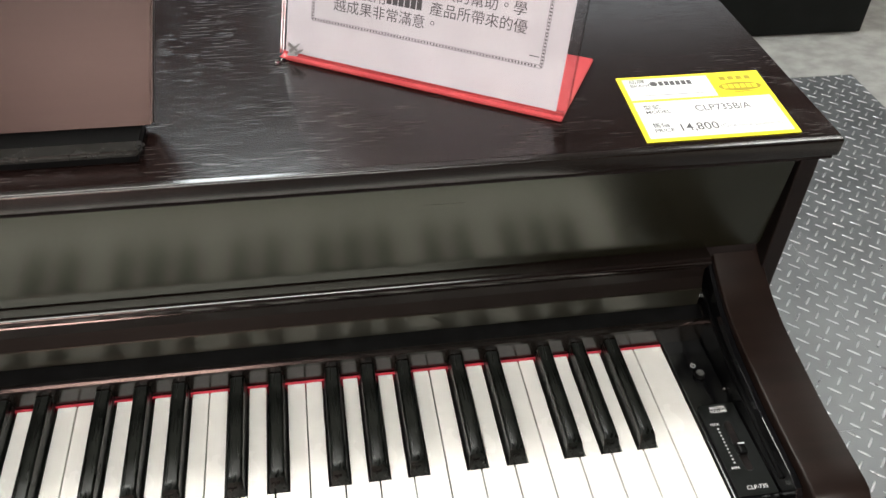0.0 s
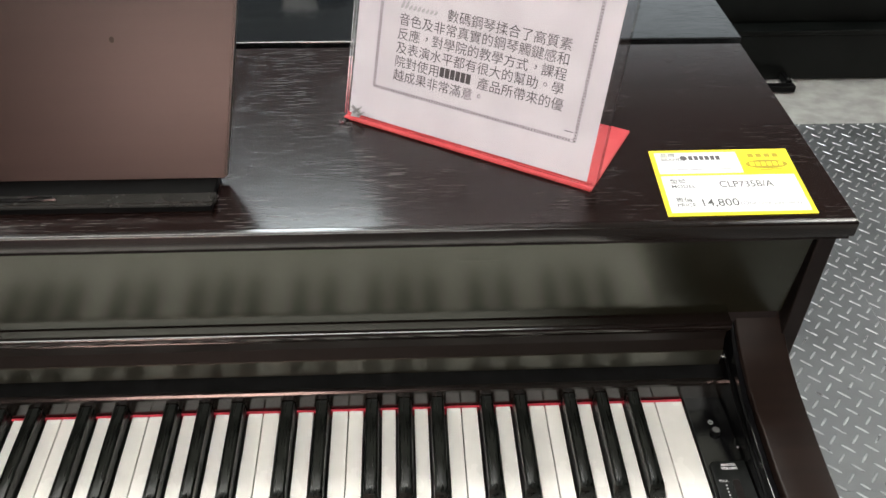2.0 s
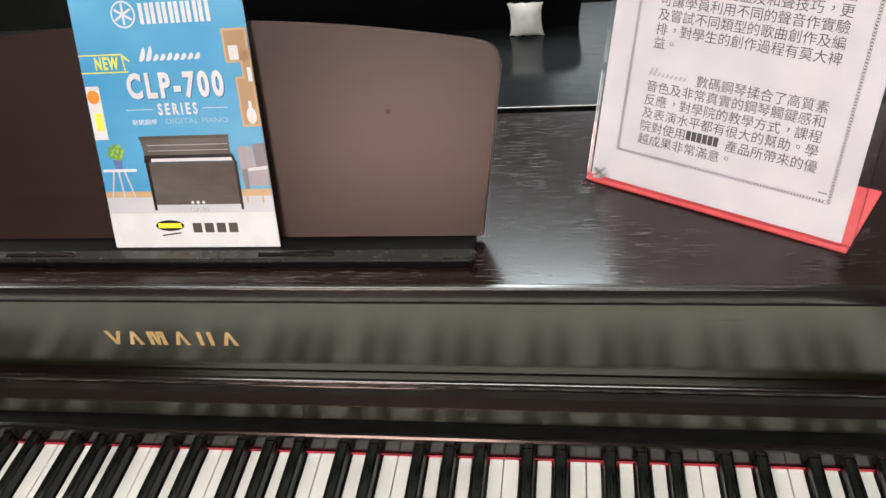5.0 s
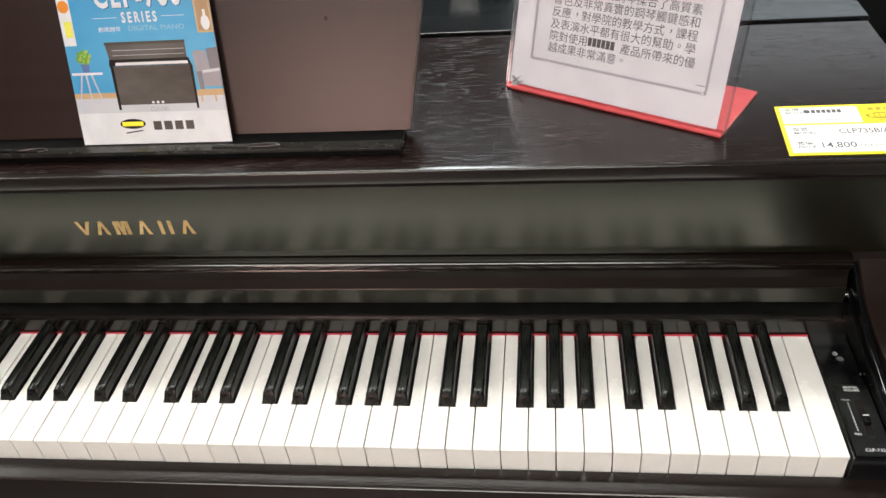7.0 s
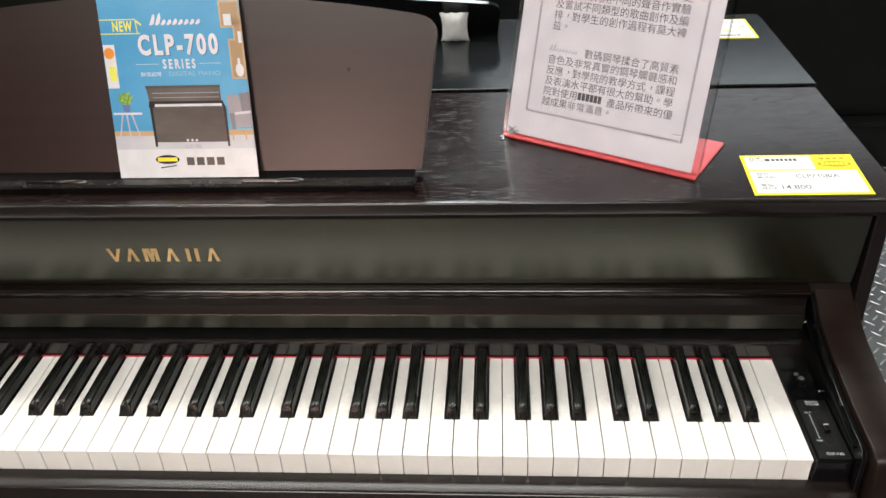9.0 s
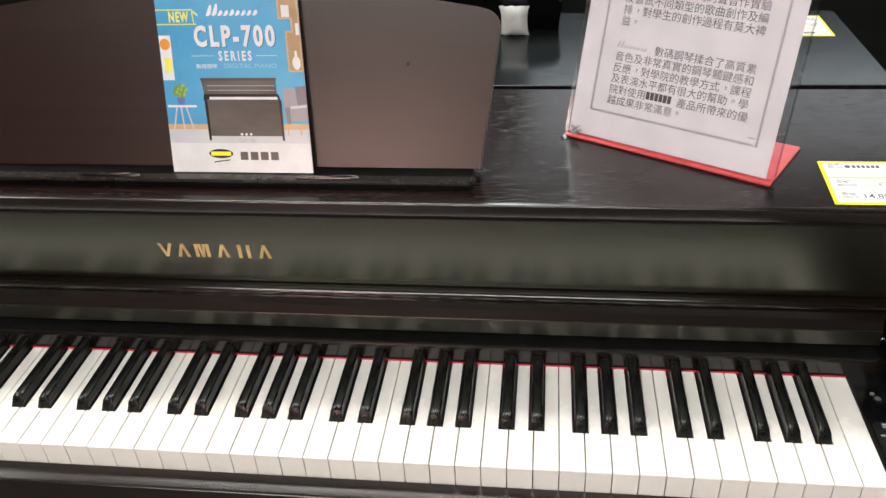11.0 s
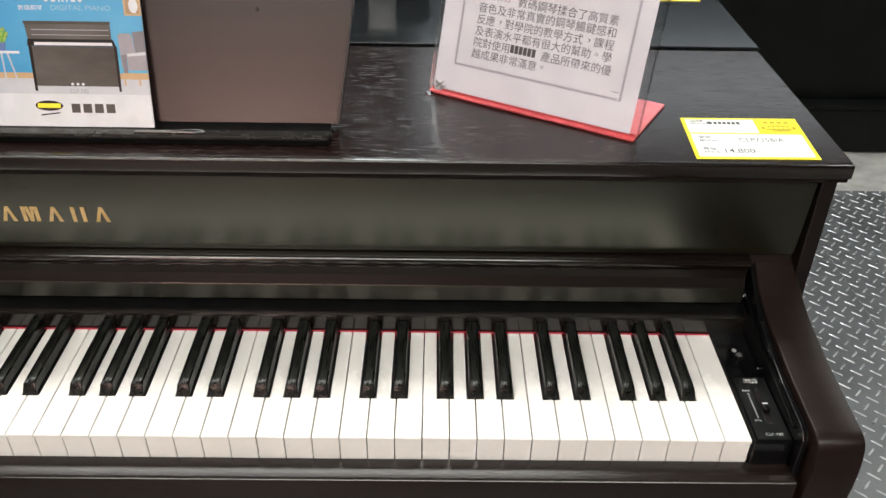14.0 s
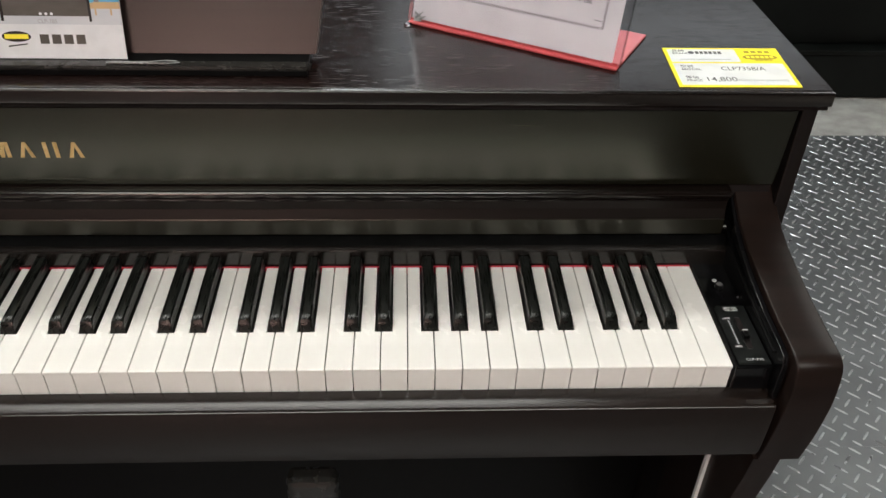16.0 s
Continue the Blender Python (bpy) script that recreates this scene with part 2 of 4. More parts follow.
def box(x0, x1, y0, y1, z0, z1, bevel=0.0, segments=2, bm=None):
    own = bmesh.new() if bm is None else bm
    made = bmesh.ops.create_cube(own, size=1)["verts"]
    for v in made:
        v.co = Vector((x0 + (v.co.x + 0.5) * (x1 - x0), y0 + (v.co.y + 0.5) * (y1 - y0), z0 + (v.co.z + 0.5) * (z1 - z0)))
    if bevel:
        edges = list({e for v in made for e in v.link_edges})
        bmesh.ops.bevel(own, geom=edges, offset=bevel, segments=segments, affect="EDGES", profile=0.5)
    return own


def extrude_x(profile, x0, x1, bevel=0.0, segments=2):
    """A closed (y, z) outline drawn out along x."""
    bm = bmesh.new()
    a = [bm.verts.new((x0, y, z)) for y, z in profile]
    b = [bm.verts.new((x1, y, z)) for y, z in profile]
    bm.faces.new(a)
    bm.faces.new(b[::-1])
    n = len(profile)
    for i in range(n):
        bm.faces.new((a[i], b[i], b[(i + 1) % n], a[(i + 1) % n]))
    if bevel:
        bmesh.ops.recalc_face_normals(bm, faces=bm.faces)
        ends = [e for e in bm.edges if all(abs(v.co.x - x0) < 1e-6 for v in e.verts) or all(abs(v.co.x - x1) < 1e-6 for v in e.verts)]
        bmesh.ops.bevel(bm, geom=ends, offset=bevel, segments=segments, affect="EDGES", profile=0.5)
    return bm


def axes(origin, u, v):
    u, v = Vector(u).normalized(), Vector(v).normalized()
    n = u.cross(v).normalized()
    m = Matrix.Identity(4)
    for i in range(3):
        m[i][0], m[i][1], m[i][2], m[i][3] = u[i], v[i], n[i], origin[i]
    return m


def slab(points, thick, m, lift=0.0, bevel=0.0):
    """A flat outline (u, v) with thickness, in the plane of m; lift is along the normal."""
    bm = bmesh.new()
    lo = [bm.verts.new(m @ Vector((u, v, lift))) for u, v in points]
    hi = [bm.verts.new(m @ Vector((u, v, lift + thick))) for u, v in points]
    bm.faces.new(lo[::-1])
    bm.faces.new(hi)
    n = len(points)
    for i in range(n):
        bm.faces.new((lo[i], lo[(i + 1) % n], hi[(i + 1) % n], hi[i]))
    if bevel:
        bmesh.ops.recalc_face_normals(bm, faces=bm.faces)
        bmesh.ops.bevel(bm, geom=list(bm.edges), offset=bevel, segments=2, affect="EDGES")
    return bm


def rect(u0, v0, u1, v1):
    return [(u0, v0), (u1, v0), (u1, v1), (u0, v1)]


def oval(cu, cv, ru, rv, n=20):
    return [(cu + ru * math.cos(2 * math.pi * i / n), cv + rv * math.sin(2 * math.pi * i / n)) for i in range(n)]


def lettering(body, size, m, u, v, lift, mat, parent, align="LEFT", width=None, name="text", bold=0.0, squash=1.0, spacing=1.0):
    """Built-in font as a thin mesh. size is the em height in metres; width scales the line to that length."""
    cu = bpy.data.curves.new("letters", "FONT")
    cu.body, cu.size, cu.align_x, cu.offset, cu.resolution_u, cu.space_character = body, size, align, bold, 3, spacing
    tmp = bpy.data.objects.new("letters", cu)
    scene.collection.objects.link(tmp)
    me = bpy.data.meshes.new_from_object(tmp.evaluated_get(bpy.context.evaluated_depsgraph_get()))
    bpy.data.objects.remove(tmp)
    me.materials.clear()
    xs = [p.co.x for p in me.vertices]
    s = width / (max(xs) - min(xs)) if width else squash
    me.transform(m @ Matrix.Translation((u, v, lift)) @ Matrix.Diagonal((s, 1, 1, 1)))
    return part(name, me, mat, parent)


def tube(points, r, sides=10):
    bm = bmesh.new()
    rings = []
    pts = [Vector(p) for p in points]
    for i, p in enumerate(pts):
        t = (pts[min(i + 1, len(pts) - 1)] - pts[max(i - 1, 0)]).normalized()
        a = t.orthogonal().normalized()
        b = t.cross(a)
        rings.append([bm.verts.new(p + r * (a * math.cos(2 * math.pi * k / sides) + b * math.sin(2 * math.pi * k / sides))) for k in range(sides)])
    for q, s in zip(rings, rings[1:]):
        for k in range(sides):
            bm.faces.new((q[k], q[(k + 1) % sides], s[(k + 1) % sides], s[k]))
    bm.faces.new(rings[0][::-1])
    bm.faces.new(rings[-1])
    return bm


def disc(centre, r, h, sides=20, axis="z", bevel=0.0):
    bm = bmesh.new()
    bmesh.ops.create_cone(bm, cap_ends=True, segments=sides, radius1=r, radius2=r, depth=h)
    if bevel:
        bmesh.ops.bevel(bm, geom=[e for e in bm.edges if abs(e.verts[0].co.z - e.verts[1].co.z) < 1e-6], offset=bevel, segments=2, affect="EDGES")
    rot = {"z": Matrix(), "y": Matrix.Rotation(math.pi / 2, 4, "X"), "x": Matrix.Rotation(math.pi / 2, 4, "Y")}[axis]
    bmesh.ops.transform(bm, matrix=Matrix.Translation(centre) @ rot, verts=bm.verts)
    return bm


# ---- the room ----
X0, X1, Y0, Y1, TOP = -4.5, 4.5, -7.0, 5.5, 2.8
tagged(part("floor", box(X0, X1, Y0, Y1, -0.12, -0.004), STONE), "mottled grey stone shop floor", "floor", kind="structure")
# walls and ceiling are out of view; dark paint keeps bounced light low
for nm, dims in (("wall_north", (X0, X1, Y1, Y1 + 0.15, -0.1, TOP)), ("wall_south", (X0, X1, Y0 - 0.15, Y0, -0.1, TOP)),
                 ("wall_west", (X0 - 0.15, X0, Y0, Y1, -0.1, TOP)), ("wall_east", (X1, X1 + 0.15, Y0, Y1, -0.1, TOP))):
    tagged(part(nm, box(*dims), WALL_PAINT), "unseen dark shop wall that closes the room", "wall", kind="structure")
tagged(part("ceiling", box(X0, X1, Y0, Y1, TOP, TOP + 0.1), CEILING_PAINT), "unseen dark shop ceiling that closes the room", "ceiling", kind="structure")



def unseen_light(x, y, w, d, power, tint=(1.0, 0.99, 0.93)):
    lamp = thing("unseen_light", (x, y, TOP), "glowing ceiling panel out of view, placed to light the pianos", "ceiling light", "ceiling lights")
    bm = bmesh.new()
    for a in ((x - w / 2 - 0.03, x + w / 2 + 0.03, y - d / 2 - 0.03, y - d / 2), (x - w / 2 - 0.03, x + w / 2 + 0.03, y + d / 2, y + d / 2 + 0.03),
              (x - w / 2 - 0.03, x - w / 2, y - d / 2, y + d / 2), (x + w / 2, x + w / 2 + 0.03, y - d / 2, y + d / 2)):
        box(*a, TOP - 0.03, TOP - 0.002, bm=bm)
    part("frame", bm, PRINT_WHITE, lamp)
    part("diffuser", box(x - w / 2, x + w / 2, y - d / 2, y + d / 2, TOP - 0.02, TOP - 0.006), glow("lamp_diffuser", tint, LAMP_POWER * power), lamp)
    return lamp


# unseen panels: second placed from the lid's glare, fifth added to brighten left keys
LIGHTS = [(-0.75, 1.0, 2.0, 0.3, 1.05), (-0.66, 2.0, 1.16, 0.6, 1.3, (0.88, 0.97, 1.0)), (-0.35, -1.7, 2.8, 0.6, 0.92, (1.0, 0.985, 0.915)), (2.8, 2.2, 1.1, 0.8, 0.85), (-2.6, 0.6, 0.4, 1.2, 0.9),
          # added pink panel reddens the music rest, dim blue one brightens the black lid
          (-1.75, -6.0, 1.6, 1.2, 1.95, (1.0, 0.64, 0.55)), (1.1, 4.7, 3.0, 1.4, 0.07, (0.86, 0.95, 1.0))]
for spot in LIGHTS:
    unseen_light(*spot)

# ---- checker-plate sheets on the floor ----
PLATE_X, PLATE_Y = (-3.2, 1.327), (-4.6, 1.725)
SEAM_X, SEAM_Y = 0.787, 0.5195
plate = thing("checker_plate", (0, 0, 0), "grey steel checker-plate sheets butted together on the stone floor", "floor plate")
# each sheet: its stretch of floor, and where one tread bar of its pattern lies
SHEETS = [((PLATE_X[0], SEAM_X - 0.0002), (SEAM_Y + 0.0002, PLATE_Y[1]), (0.670, 0.652)),
          ((SEAM_X + 0.0002, PLATE_X[1]), (SEAM_Y + 0.0002, PLATE_Y[1]), (0.841, 0.857)),
          (PLATE_X, (PLATE_Y[0], SEAM_Y - 0.0002), (0.522, 0.5105))]
for xs, ys, first in SHEETS:
    part("sheet", box(*xs, *ys, -0.003, 0.0), STEEL_PLATE, plate)


def tread_bars(pitch_x=0.0436, pitch_y=0.0424, length=0.0145, width=0.0024, high=0.0016):
    """Raised lens-shaped bars on a square pattern, one slant on its corners and the other in its centres; cut off at the seams."""
    verts, faces = [], []
    outline = [(-1.0, 0.0), (-0.8, -0.72), (-0.35, -1.0), (0.35, -1.0), (0.8, -0.72), (1.0, 0.0), (0.8, 0.72), (0.35, 1.0), (-0.35, 1.0), (-0.8, 0.72)]
    for xs, ys, first in SHEETS:
        x_lo, x_hi, y_lo, y_hi = max(xs[0], 0.0), xs[1], max(ys[0], -0.75), ys[1]
        for i in range(int((x_lo - first[0]) / pitch_x) - 2, int((x_hi - first[0]) / pitch_x) + 3):
            for j in range(int((y_lo - first[1]) / pitch_y) - 2, int((y_hi - first[1]) / pitch_y) + 3):
                for half, slant in ((0.0, -43), (0.5, 47)):
                    cx, cy = first[0] + (i + half) * pitch_x, first[1] + (j + half) * pitch_y
                    c, s = math.cos(math.radians(slant)), math.sin(math.radians(slant))
                    lo, hi = -1.0, 1.0
                    for at, d, a, b in ((cx, c, x_lo, x_hi), (cy, s, y_lo, y_hi)):
                        ends = sorted(((a + 0.001 - at) / (d * length), (b - 0.001 - at) / (d * length)))
                        lo, hi = max(lo, ends[0]), min(hi, ends[1])
                    if hi - lo < 0.35:
                        continue
                    mid, reach, k = (lo + hi) / 2, (hi - lo) / 2, len(verts)
                    for lx, ly in outline:
                        for shrink, z in ((1.0, 0.0001), (0.62, high * 0.8)):
                            px, py = (mid + lx * reach * (shrink if shrink == 1.0 else 0.86)) * length, ly * width * shrink
                            verts.append((cx + px * c - py * s, cy + px * s + py * c, z))
                    for lx in (-0.6, 0.6):
                        px = (mid + lx * reach) * length
                        verts.append((cx + px * c, cy + px * s, high))
                    n = len(outline)
                    for q in range(n):
                        r = (q + 1) % n
                        faces.append((k + 2 * q, k + 2 * r, k + 2 * r + 1, k + 2 * q + 1))
                        if q not in (2, 7):
                            near = 0 if outline[q][0] + outline[r][0] < 0 else 1
                            faces.append((k + 2 * q + 1, k + 2 * r + 1, k + 2 * n + near))
                    faces.append((k + 5, k + 7, k + 2 * n + 1, k + 2 * n))
                    faces.append((k + 15, k + 17, k + 2 * n, k + 2 * n + 1))
    me = bpy.data.meshes.new("tread_bar")
    me.from_pydata(verts, [], faces)
    me.polygons.foreach_set("use_smooth", [True] * len(me.polygons))
    return me


tagged(part("tread_bar", tread_bars(), BAR_STEEL, plate), kind="stuff")

# ---- digital piano ----
KEY, N_WHITE = 0.0235, 52
LEFT = -KEY * N_WHITE
MID = LEFT / 2
KEY_Z = 0.735
LID_Z = 0.921
piano = thing("digital_piano", (MID, 0.2, 0), "dark rosewood upright digital piano with the key lid open", "digital piano")


def mirror_x(x):
    return 2 * MID - x


# lid slab with a rounded front lip, set over the cabinet
lip = [(0.1538, 0.9210), (0.1502, 0.9210), (0.1490, 0.9207), (0.1483, 0.9200), (0.1480, 0.9190), (0.1481, 0.9088), (0.1485, 0.9078), (0.1494, 0.9073), (0.1538, 0.9072)]
part("lid", box(mirror_x(0.0955), 0.0955, 0.1540, 0.425, 0.902, LID_Z, 0.0005), ROSEWOOD, piano, "dark rosewood lid with open grain")
part("lid_edge", extrude_x(lip, mirror_x(0.0955), 0.0955, 0.0012), ROSEWOOD_EDGE, piano, "polished front edge of the lid", smooth=True)
# black strip stands in for the shade below the lip
part("lid_shadow_gap", box(mirror_x(0.0945), 0.0945, 0.1527, 0.1538, 0.9021, 0.9070), GAP_BLACK, piano, "shade under the lid edge, put in as a black strip")
# upper front board
part("front_board", extrude_x([(0.16445, 0.8165), (0.1580, 0.8985), (0.178, 0.8985), (0.178, 0.8165)], mirror_x(0.0715), 0.0715), ROSEWOOD_GLOSS, piano)
# black fillers paint the shade above and below the front board
part("lid_rebate", extrude_x([(0.166, 0.8987), (0.166, 0.9018), (0.2, 0.9018), (0.2, 0.8987)], mirror_x(0.0715), 0.0715), GAP_BLACK, piano)
part("board_shadow_gap", box(mirror_x(0.0715), 0.0715, 0.1680, 0.178, 0.8020, 0.8163), GAP_BLACK, piano, "shaded gap under the front board, filled with black")
# folded key cover: rolled nose with a bead, an upright strip with a chamfer, and a flat face
COVER_X = (mirror_x(0.0290), 0.0290)
nose = [(0.176, 0.8150)] + [(0.1570 - 0.0045 * math.sin(math.radians(a)), 0.8105 + 0.0045 * math.cos(math.radians(a))) for a in range(0, 136, 15)]
nose += [(0.1582, 0.8064), (0.1585, 0.8050), (0.1570, 0.8046), (0.1563, 0.8034), (0.1568, 0.8020), (0.1590, 0.8010), (0.176, 0.8010)]
part("cover_nose", extrude_x(nose, *COVER_X, 0.0006), ROSEWOOD_POLISH, piano, "rolled polished edge of the key cover", smooth=True)
part("cover_band", extrude_x([(0.1586, 0.8008), (0.1584, 0.7925), (0.1581, 0.7915), (0.1549, 0.7826), (0.176, 0.7826), (0.176, 0.8008)], *COVER_X, 0.0005), COVER_SATIN, piano, "bevelled strip of the key cover")
part("key_cover", extrude_x([(0.1546, 0.7823), (0.1543, 0.7817), (0.1547, 0.7648), (0.176, 0.7648), (0.176, 0.7824)], *COVER_X, 0.0005), COVER_FACE, piano, "folded glossy key cover")
part("back_rail", extrude_x([(0.1432, 0.722), (0.1432, 0.7512), (0.1437, 0.7534), (0.1450, 0.7553), (0.1470, 0.7560), (0.1588, 0.7606), (0.1780, 0.7612), (0.178, 0.722)], LEFT - 0.0365, 0.0365), RAIL_POLISH, piano, "black rail behind the keys")
part("rail_top", extrude_x([(0.1474, 0.7566), (0.1585, 0.7611), (0.1585, 0.7607), (0.1474, 0.7562)], LEFT - 0.0330, 0.0330), BLACK_SATIN, piano, "matt black strip on the rail")
part("felt_strip", box(LEFT, 0.0, 0.1406, 0.1428, 0.726, 0.7353, 0.0005), RED_FELT, piano, "red felt strip behind the keys")
# cabinet sides, back and lower board
for x in (0.0745, mirror_x(0.0885)):
    part("side_panel", box(x, x + 0.014, 0.1560, 0.42, 0.0, 0.9015, 0.0012), SIDE_WOOD, piano)
part("back_board", box(mirror_x(0.073), 0.073, 0.398, 0.416, 0.08, 0.9), BLACK_SATIN, piano)
part("lower_board", box(mirror_x(0.072), 0.072, 0.30, 0.316, 0.10, 0.66), BLACK_SATIN, piano)
part("keybed", box(mirror_x(0.0365), 0.0365, 0.004, 0.40, 0.655, 0.700), BLACK_SATIN, piano)
slip = [(-0.0005, 0.655), (-0.0005, 0.7100), (-0.0195, 0.7082), (-0.0210, 0.7077), (-0.0220, 0.7068), (-0.0225, 0.7050), (-0.0225, 0.672), (-0.0205, 0.646), (-0.018, 0.640), (0.02, 0.640), (0.02, 0.655)]
part("key_slip", extrude_x(slip, mirror_x(0.0368), 0.0368), SLIP_WOOD, piano, "dark rosewood key slip below the keys", smooth=True)

# curved cheek arms and legs, mirrored to both ends
crest = [(0.1725, 0.8085), (0.160, 0.8005), (0.148, 0.7925), (0.135, 0.7855), (0.116, 0.7780), (0.092, 0.7720), (0.068, 0.7680), (0.045, 0.7650), (0.020, 0.7632),
         (0.000, 0.7622), (-0.012, 0.7616), (-0.0190, 0.7602), (-0.0235, 0.7570), (-0.0262, 0.7520), (-0.0282, 0.7430), (-0.0295, 0.7300), (-0.0295, 0.7120),
         (-0.0275, 0.6900), (-0.0245, 0.6680), (-0.0205, 0.6470), (-0.0170, 0.6310)]
arm_side = crest + [(0.02, 0.6310), (0.1725, 0.6310)]
leg_side = [(-0.0165, 0.6308), (-0.012, 0.60), (-0.004, 0.56), (0.006, 0.51), (0.018, 0.45), (0.030, 0.38), (0.042, 0.28), (0.050, 0.16), (0.052, 0.06), (0.040, 0.045),
            (-0.020, 0.040), (-0.045, 0.032), (-0.05, 0.012), (-0.045, 0.0), (0.155, 0.0), (0.155, 0.6308)]
for flip in (False, True):
    def fx(a, b):
        return (mirror_x(b), mirror_x(a)) if flip else (a, b)
    arm = extrude_x(arm_side, *fx(0.0375, 0.0775), 0.0018, 3)
    for v in arm.verts:
        # the cheek swings outwards a little towards its front
        v.co.x += (-1 if flip else 1) * 0.0035 * min(1.0, max(0.0, (0.160 - v.co.y) / 0.075))
    part("cheek_arm", arm, ROSEWOOD_ARM, piano, "curved satin rosewood cheek", smooth=True)
    part("leg", extrude_x(leg_side, *fx(0.0375, 0.0640), 0.002), ROSEWOOD_ARM, piano, smooth=True)
    part("edge_band", box(*fx(0.0335, 0.0372), 0.057, 0.062, 0.04, 0.628), EDGE_METAL, piano, "pale edge band inside the leg")
    # black inner wall with the groove in which the key cover slides
    wall = [(0.1725, 0.8040), (0.148, 0.7880), (0.135, 0.7812), (0.116, 0.7735), (0.092, 0.7675), (0.045, 0.7605), (0.000, 0.7580), (-0.010, 0.7560), (-0.014, 0.7500), (-0.014, 0.7090), (0.1725, 0.7090)]
    part("inner_wall", extrude_x(wall, *fx(0.0342, 0.0392), 0.0006), BLACK_GLOSS, piano)
    groove = [(0.160, 0.7760), (0.120, 0.7640), (0.080, 0.7560), (0.030, 0.7505), (0.004, 0.7490), (0.004, 0.7465), (0.030, 0.7480), (0.080, 0.7530), (0.120, 0.7610), (0.160, 0.7730)]
    part("cover_rail", extrude_x(groove, *fx(0.0322, 0.0340)), BLACK_SATIN, piano)
    part("screw", disc((0.0318 if not flip else mirror_x(0.0318), 0.1595, 0.770), 0.0022, 0.0022, 12, "x"), CHROME, piano)
    part("cheek_block", box(*fx(0.0012, 0.0338), -0.0030, 0.1485, 0.7095, 0.7355, 0.0012), BLACK_GLOSS, piano)

# keys: one mesh for each shape within the octave
keyboard = part("keyboard", box(LEFT, 0.0, 0.012, 0.15, 0.7005, 0.7062), BLACK_SATIN, piano, "full-size keyboard of white and black keys")
BLACK_W, CUT_Y, REAR_Y = 0.0135, 0.0475, 0.1402
SHIFT = {1: -0.0023, 3: 0.0023, 6: -0.0034, 8: 0.0, 10: 0.0034}
WHITES = [0, 2, 4, 5, 7, 9, 11]


def white_mesh(left_cut, right_cut):
    """A white key with its notches; the front edge rounded, the front apron set back."""
    g = 0.0005
    w = KEY - g
    out = [(g, 0.0), (w, 0.0)]
    out += [(w, CUT_Y), (w - right_cut, CUT_Y), (w - right_cut, REAR_Y)] if right_cut else [(w, REAR_Y)]
    out += [(g + left_cut, REAR_Y), (g + left_cut, CUT_Y), (g, CUT_Y)] if left_cut else [(g, REAR_Y)]
    bm = bmesh.new()
    top = [bm.verts.new((x, y, KEY_Z)) for x, y in out]
    under = [bm.verts.new((x, y if y > 0 else 0.0002, KEY_Z - 0.0032)) for x, y in out]
    neck = [bm.verts.new((x, y if y > 0 else 0.0016, KEY_Z - 0.0036)) for x, y in out]
    low = [bm.verts.new((x, y if y > 0 else 0.0018, KEY_Z - 0.0285)) for x, y in out]
    bm.faces.new(top)
    bm.faces.new(low[::-1])
    n = len(out)
    for a, b in ((top, under), (under, neck), (neck, low)):
        for i in range(n):
            bm.faces.new((a[i], b[i], b[(i + 1) % n], a[(i + 1) % n]))
    bmesh.ops.recalc_face_normals(bm, faces=bm.faces)
    front = [e for e in bm.edges if all(v.co.y < 0.0001 and v.co.z > KEY_Z - 0.001 for v in e.verts)]
    bmesh.ops.bevel(bm, geom=front, offset=0.0014, segments=3, affect="EDGES", profile=0.5)
    rim = [e for e in bm.edges if all(v.co.z > KEY_Z - 1e-5 for v in e.verts) and abs(e.verts[0].co.x - e.verts[1].co.x) < 1e-5]
    bmesh.ops.bevel(bm, geom=rim, offset=0.0004, segments=1, affect="EDGES")
    me = bpy.data.meshes.new("white_key")
    bm.to_mesh(me)
    bm.free()
    me.materials.append(IVORY)
    return me


def black_mesh():
    """A black key: sloping front, rounded shoulders, narrower on top."""
    b, t, h = BLACK_W / 2, 0.0047, 0.0118
    rows = [(0.0478, b - 0.0004, -0.006, 0.0), (0.0480, b - 0.0003, 0.0002, 0.0), (0.0512, b - 0.0015, 0.0070, 0.0004), (0.0530, t + 0.0004, 0.0101, 0.0009), (0.0560, t, h - 0.0003, 0.0012),
            (0.0600, t, h, 0.0012), (0.100, t, h + 0.0003, 0.0012), (0.1424, t, h + 0.0003, 0.0012)]
    bm = bmesh.new()
    rings = []
    for y, half, z, r in rows:
        base = min(b, half + 0.0022)
        pts = [(-base, -0.008), (-(half + 0.0004), z - r - 0.0002), (-half + r * 0.35, z - r * 0.3), (-half + r, z), (half - r, z), (half - r * 0.35, z - r * 0.3), (half + 0.0004, z - r - 0.0002), (base, -0.008)]
        if y < 0.049:
            pts = [(-b, -0.008), (-b, z - 0.0002), (-b + 0.0003, z), (-b + 0.0006, z), (b - 0.0006, z), (b - 0.0003, z), (b, z - 0.0002), (b, -0.008)]
        rings.append([bm.verts.new((x, y, KEY_Z + zz)) for x, zz in pts])
    for p, q in zip(rings, rings[1:]):
        for k in range(7):
            bm.faces.new((p[k], p[k + 1], q[k + 1], q[k]))
    bm.faces.new(rings[0])
    bm.faces.new(rings[-1][::-1])
    bmesh.ops.recalc_face_normals(bm, faces=bm.faces)
    me = bpy.data.meshes.new("black_key")
    bm.to_mesh(me)
    bm.free()
    for p in me.polygons:
        p.use_smooth = abs(p.normal.y) < 0.5
    me.set_sharp_from_angle(angle=radians(28))
    me.materials.append(EBONY)
    return me


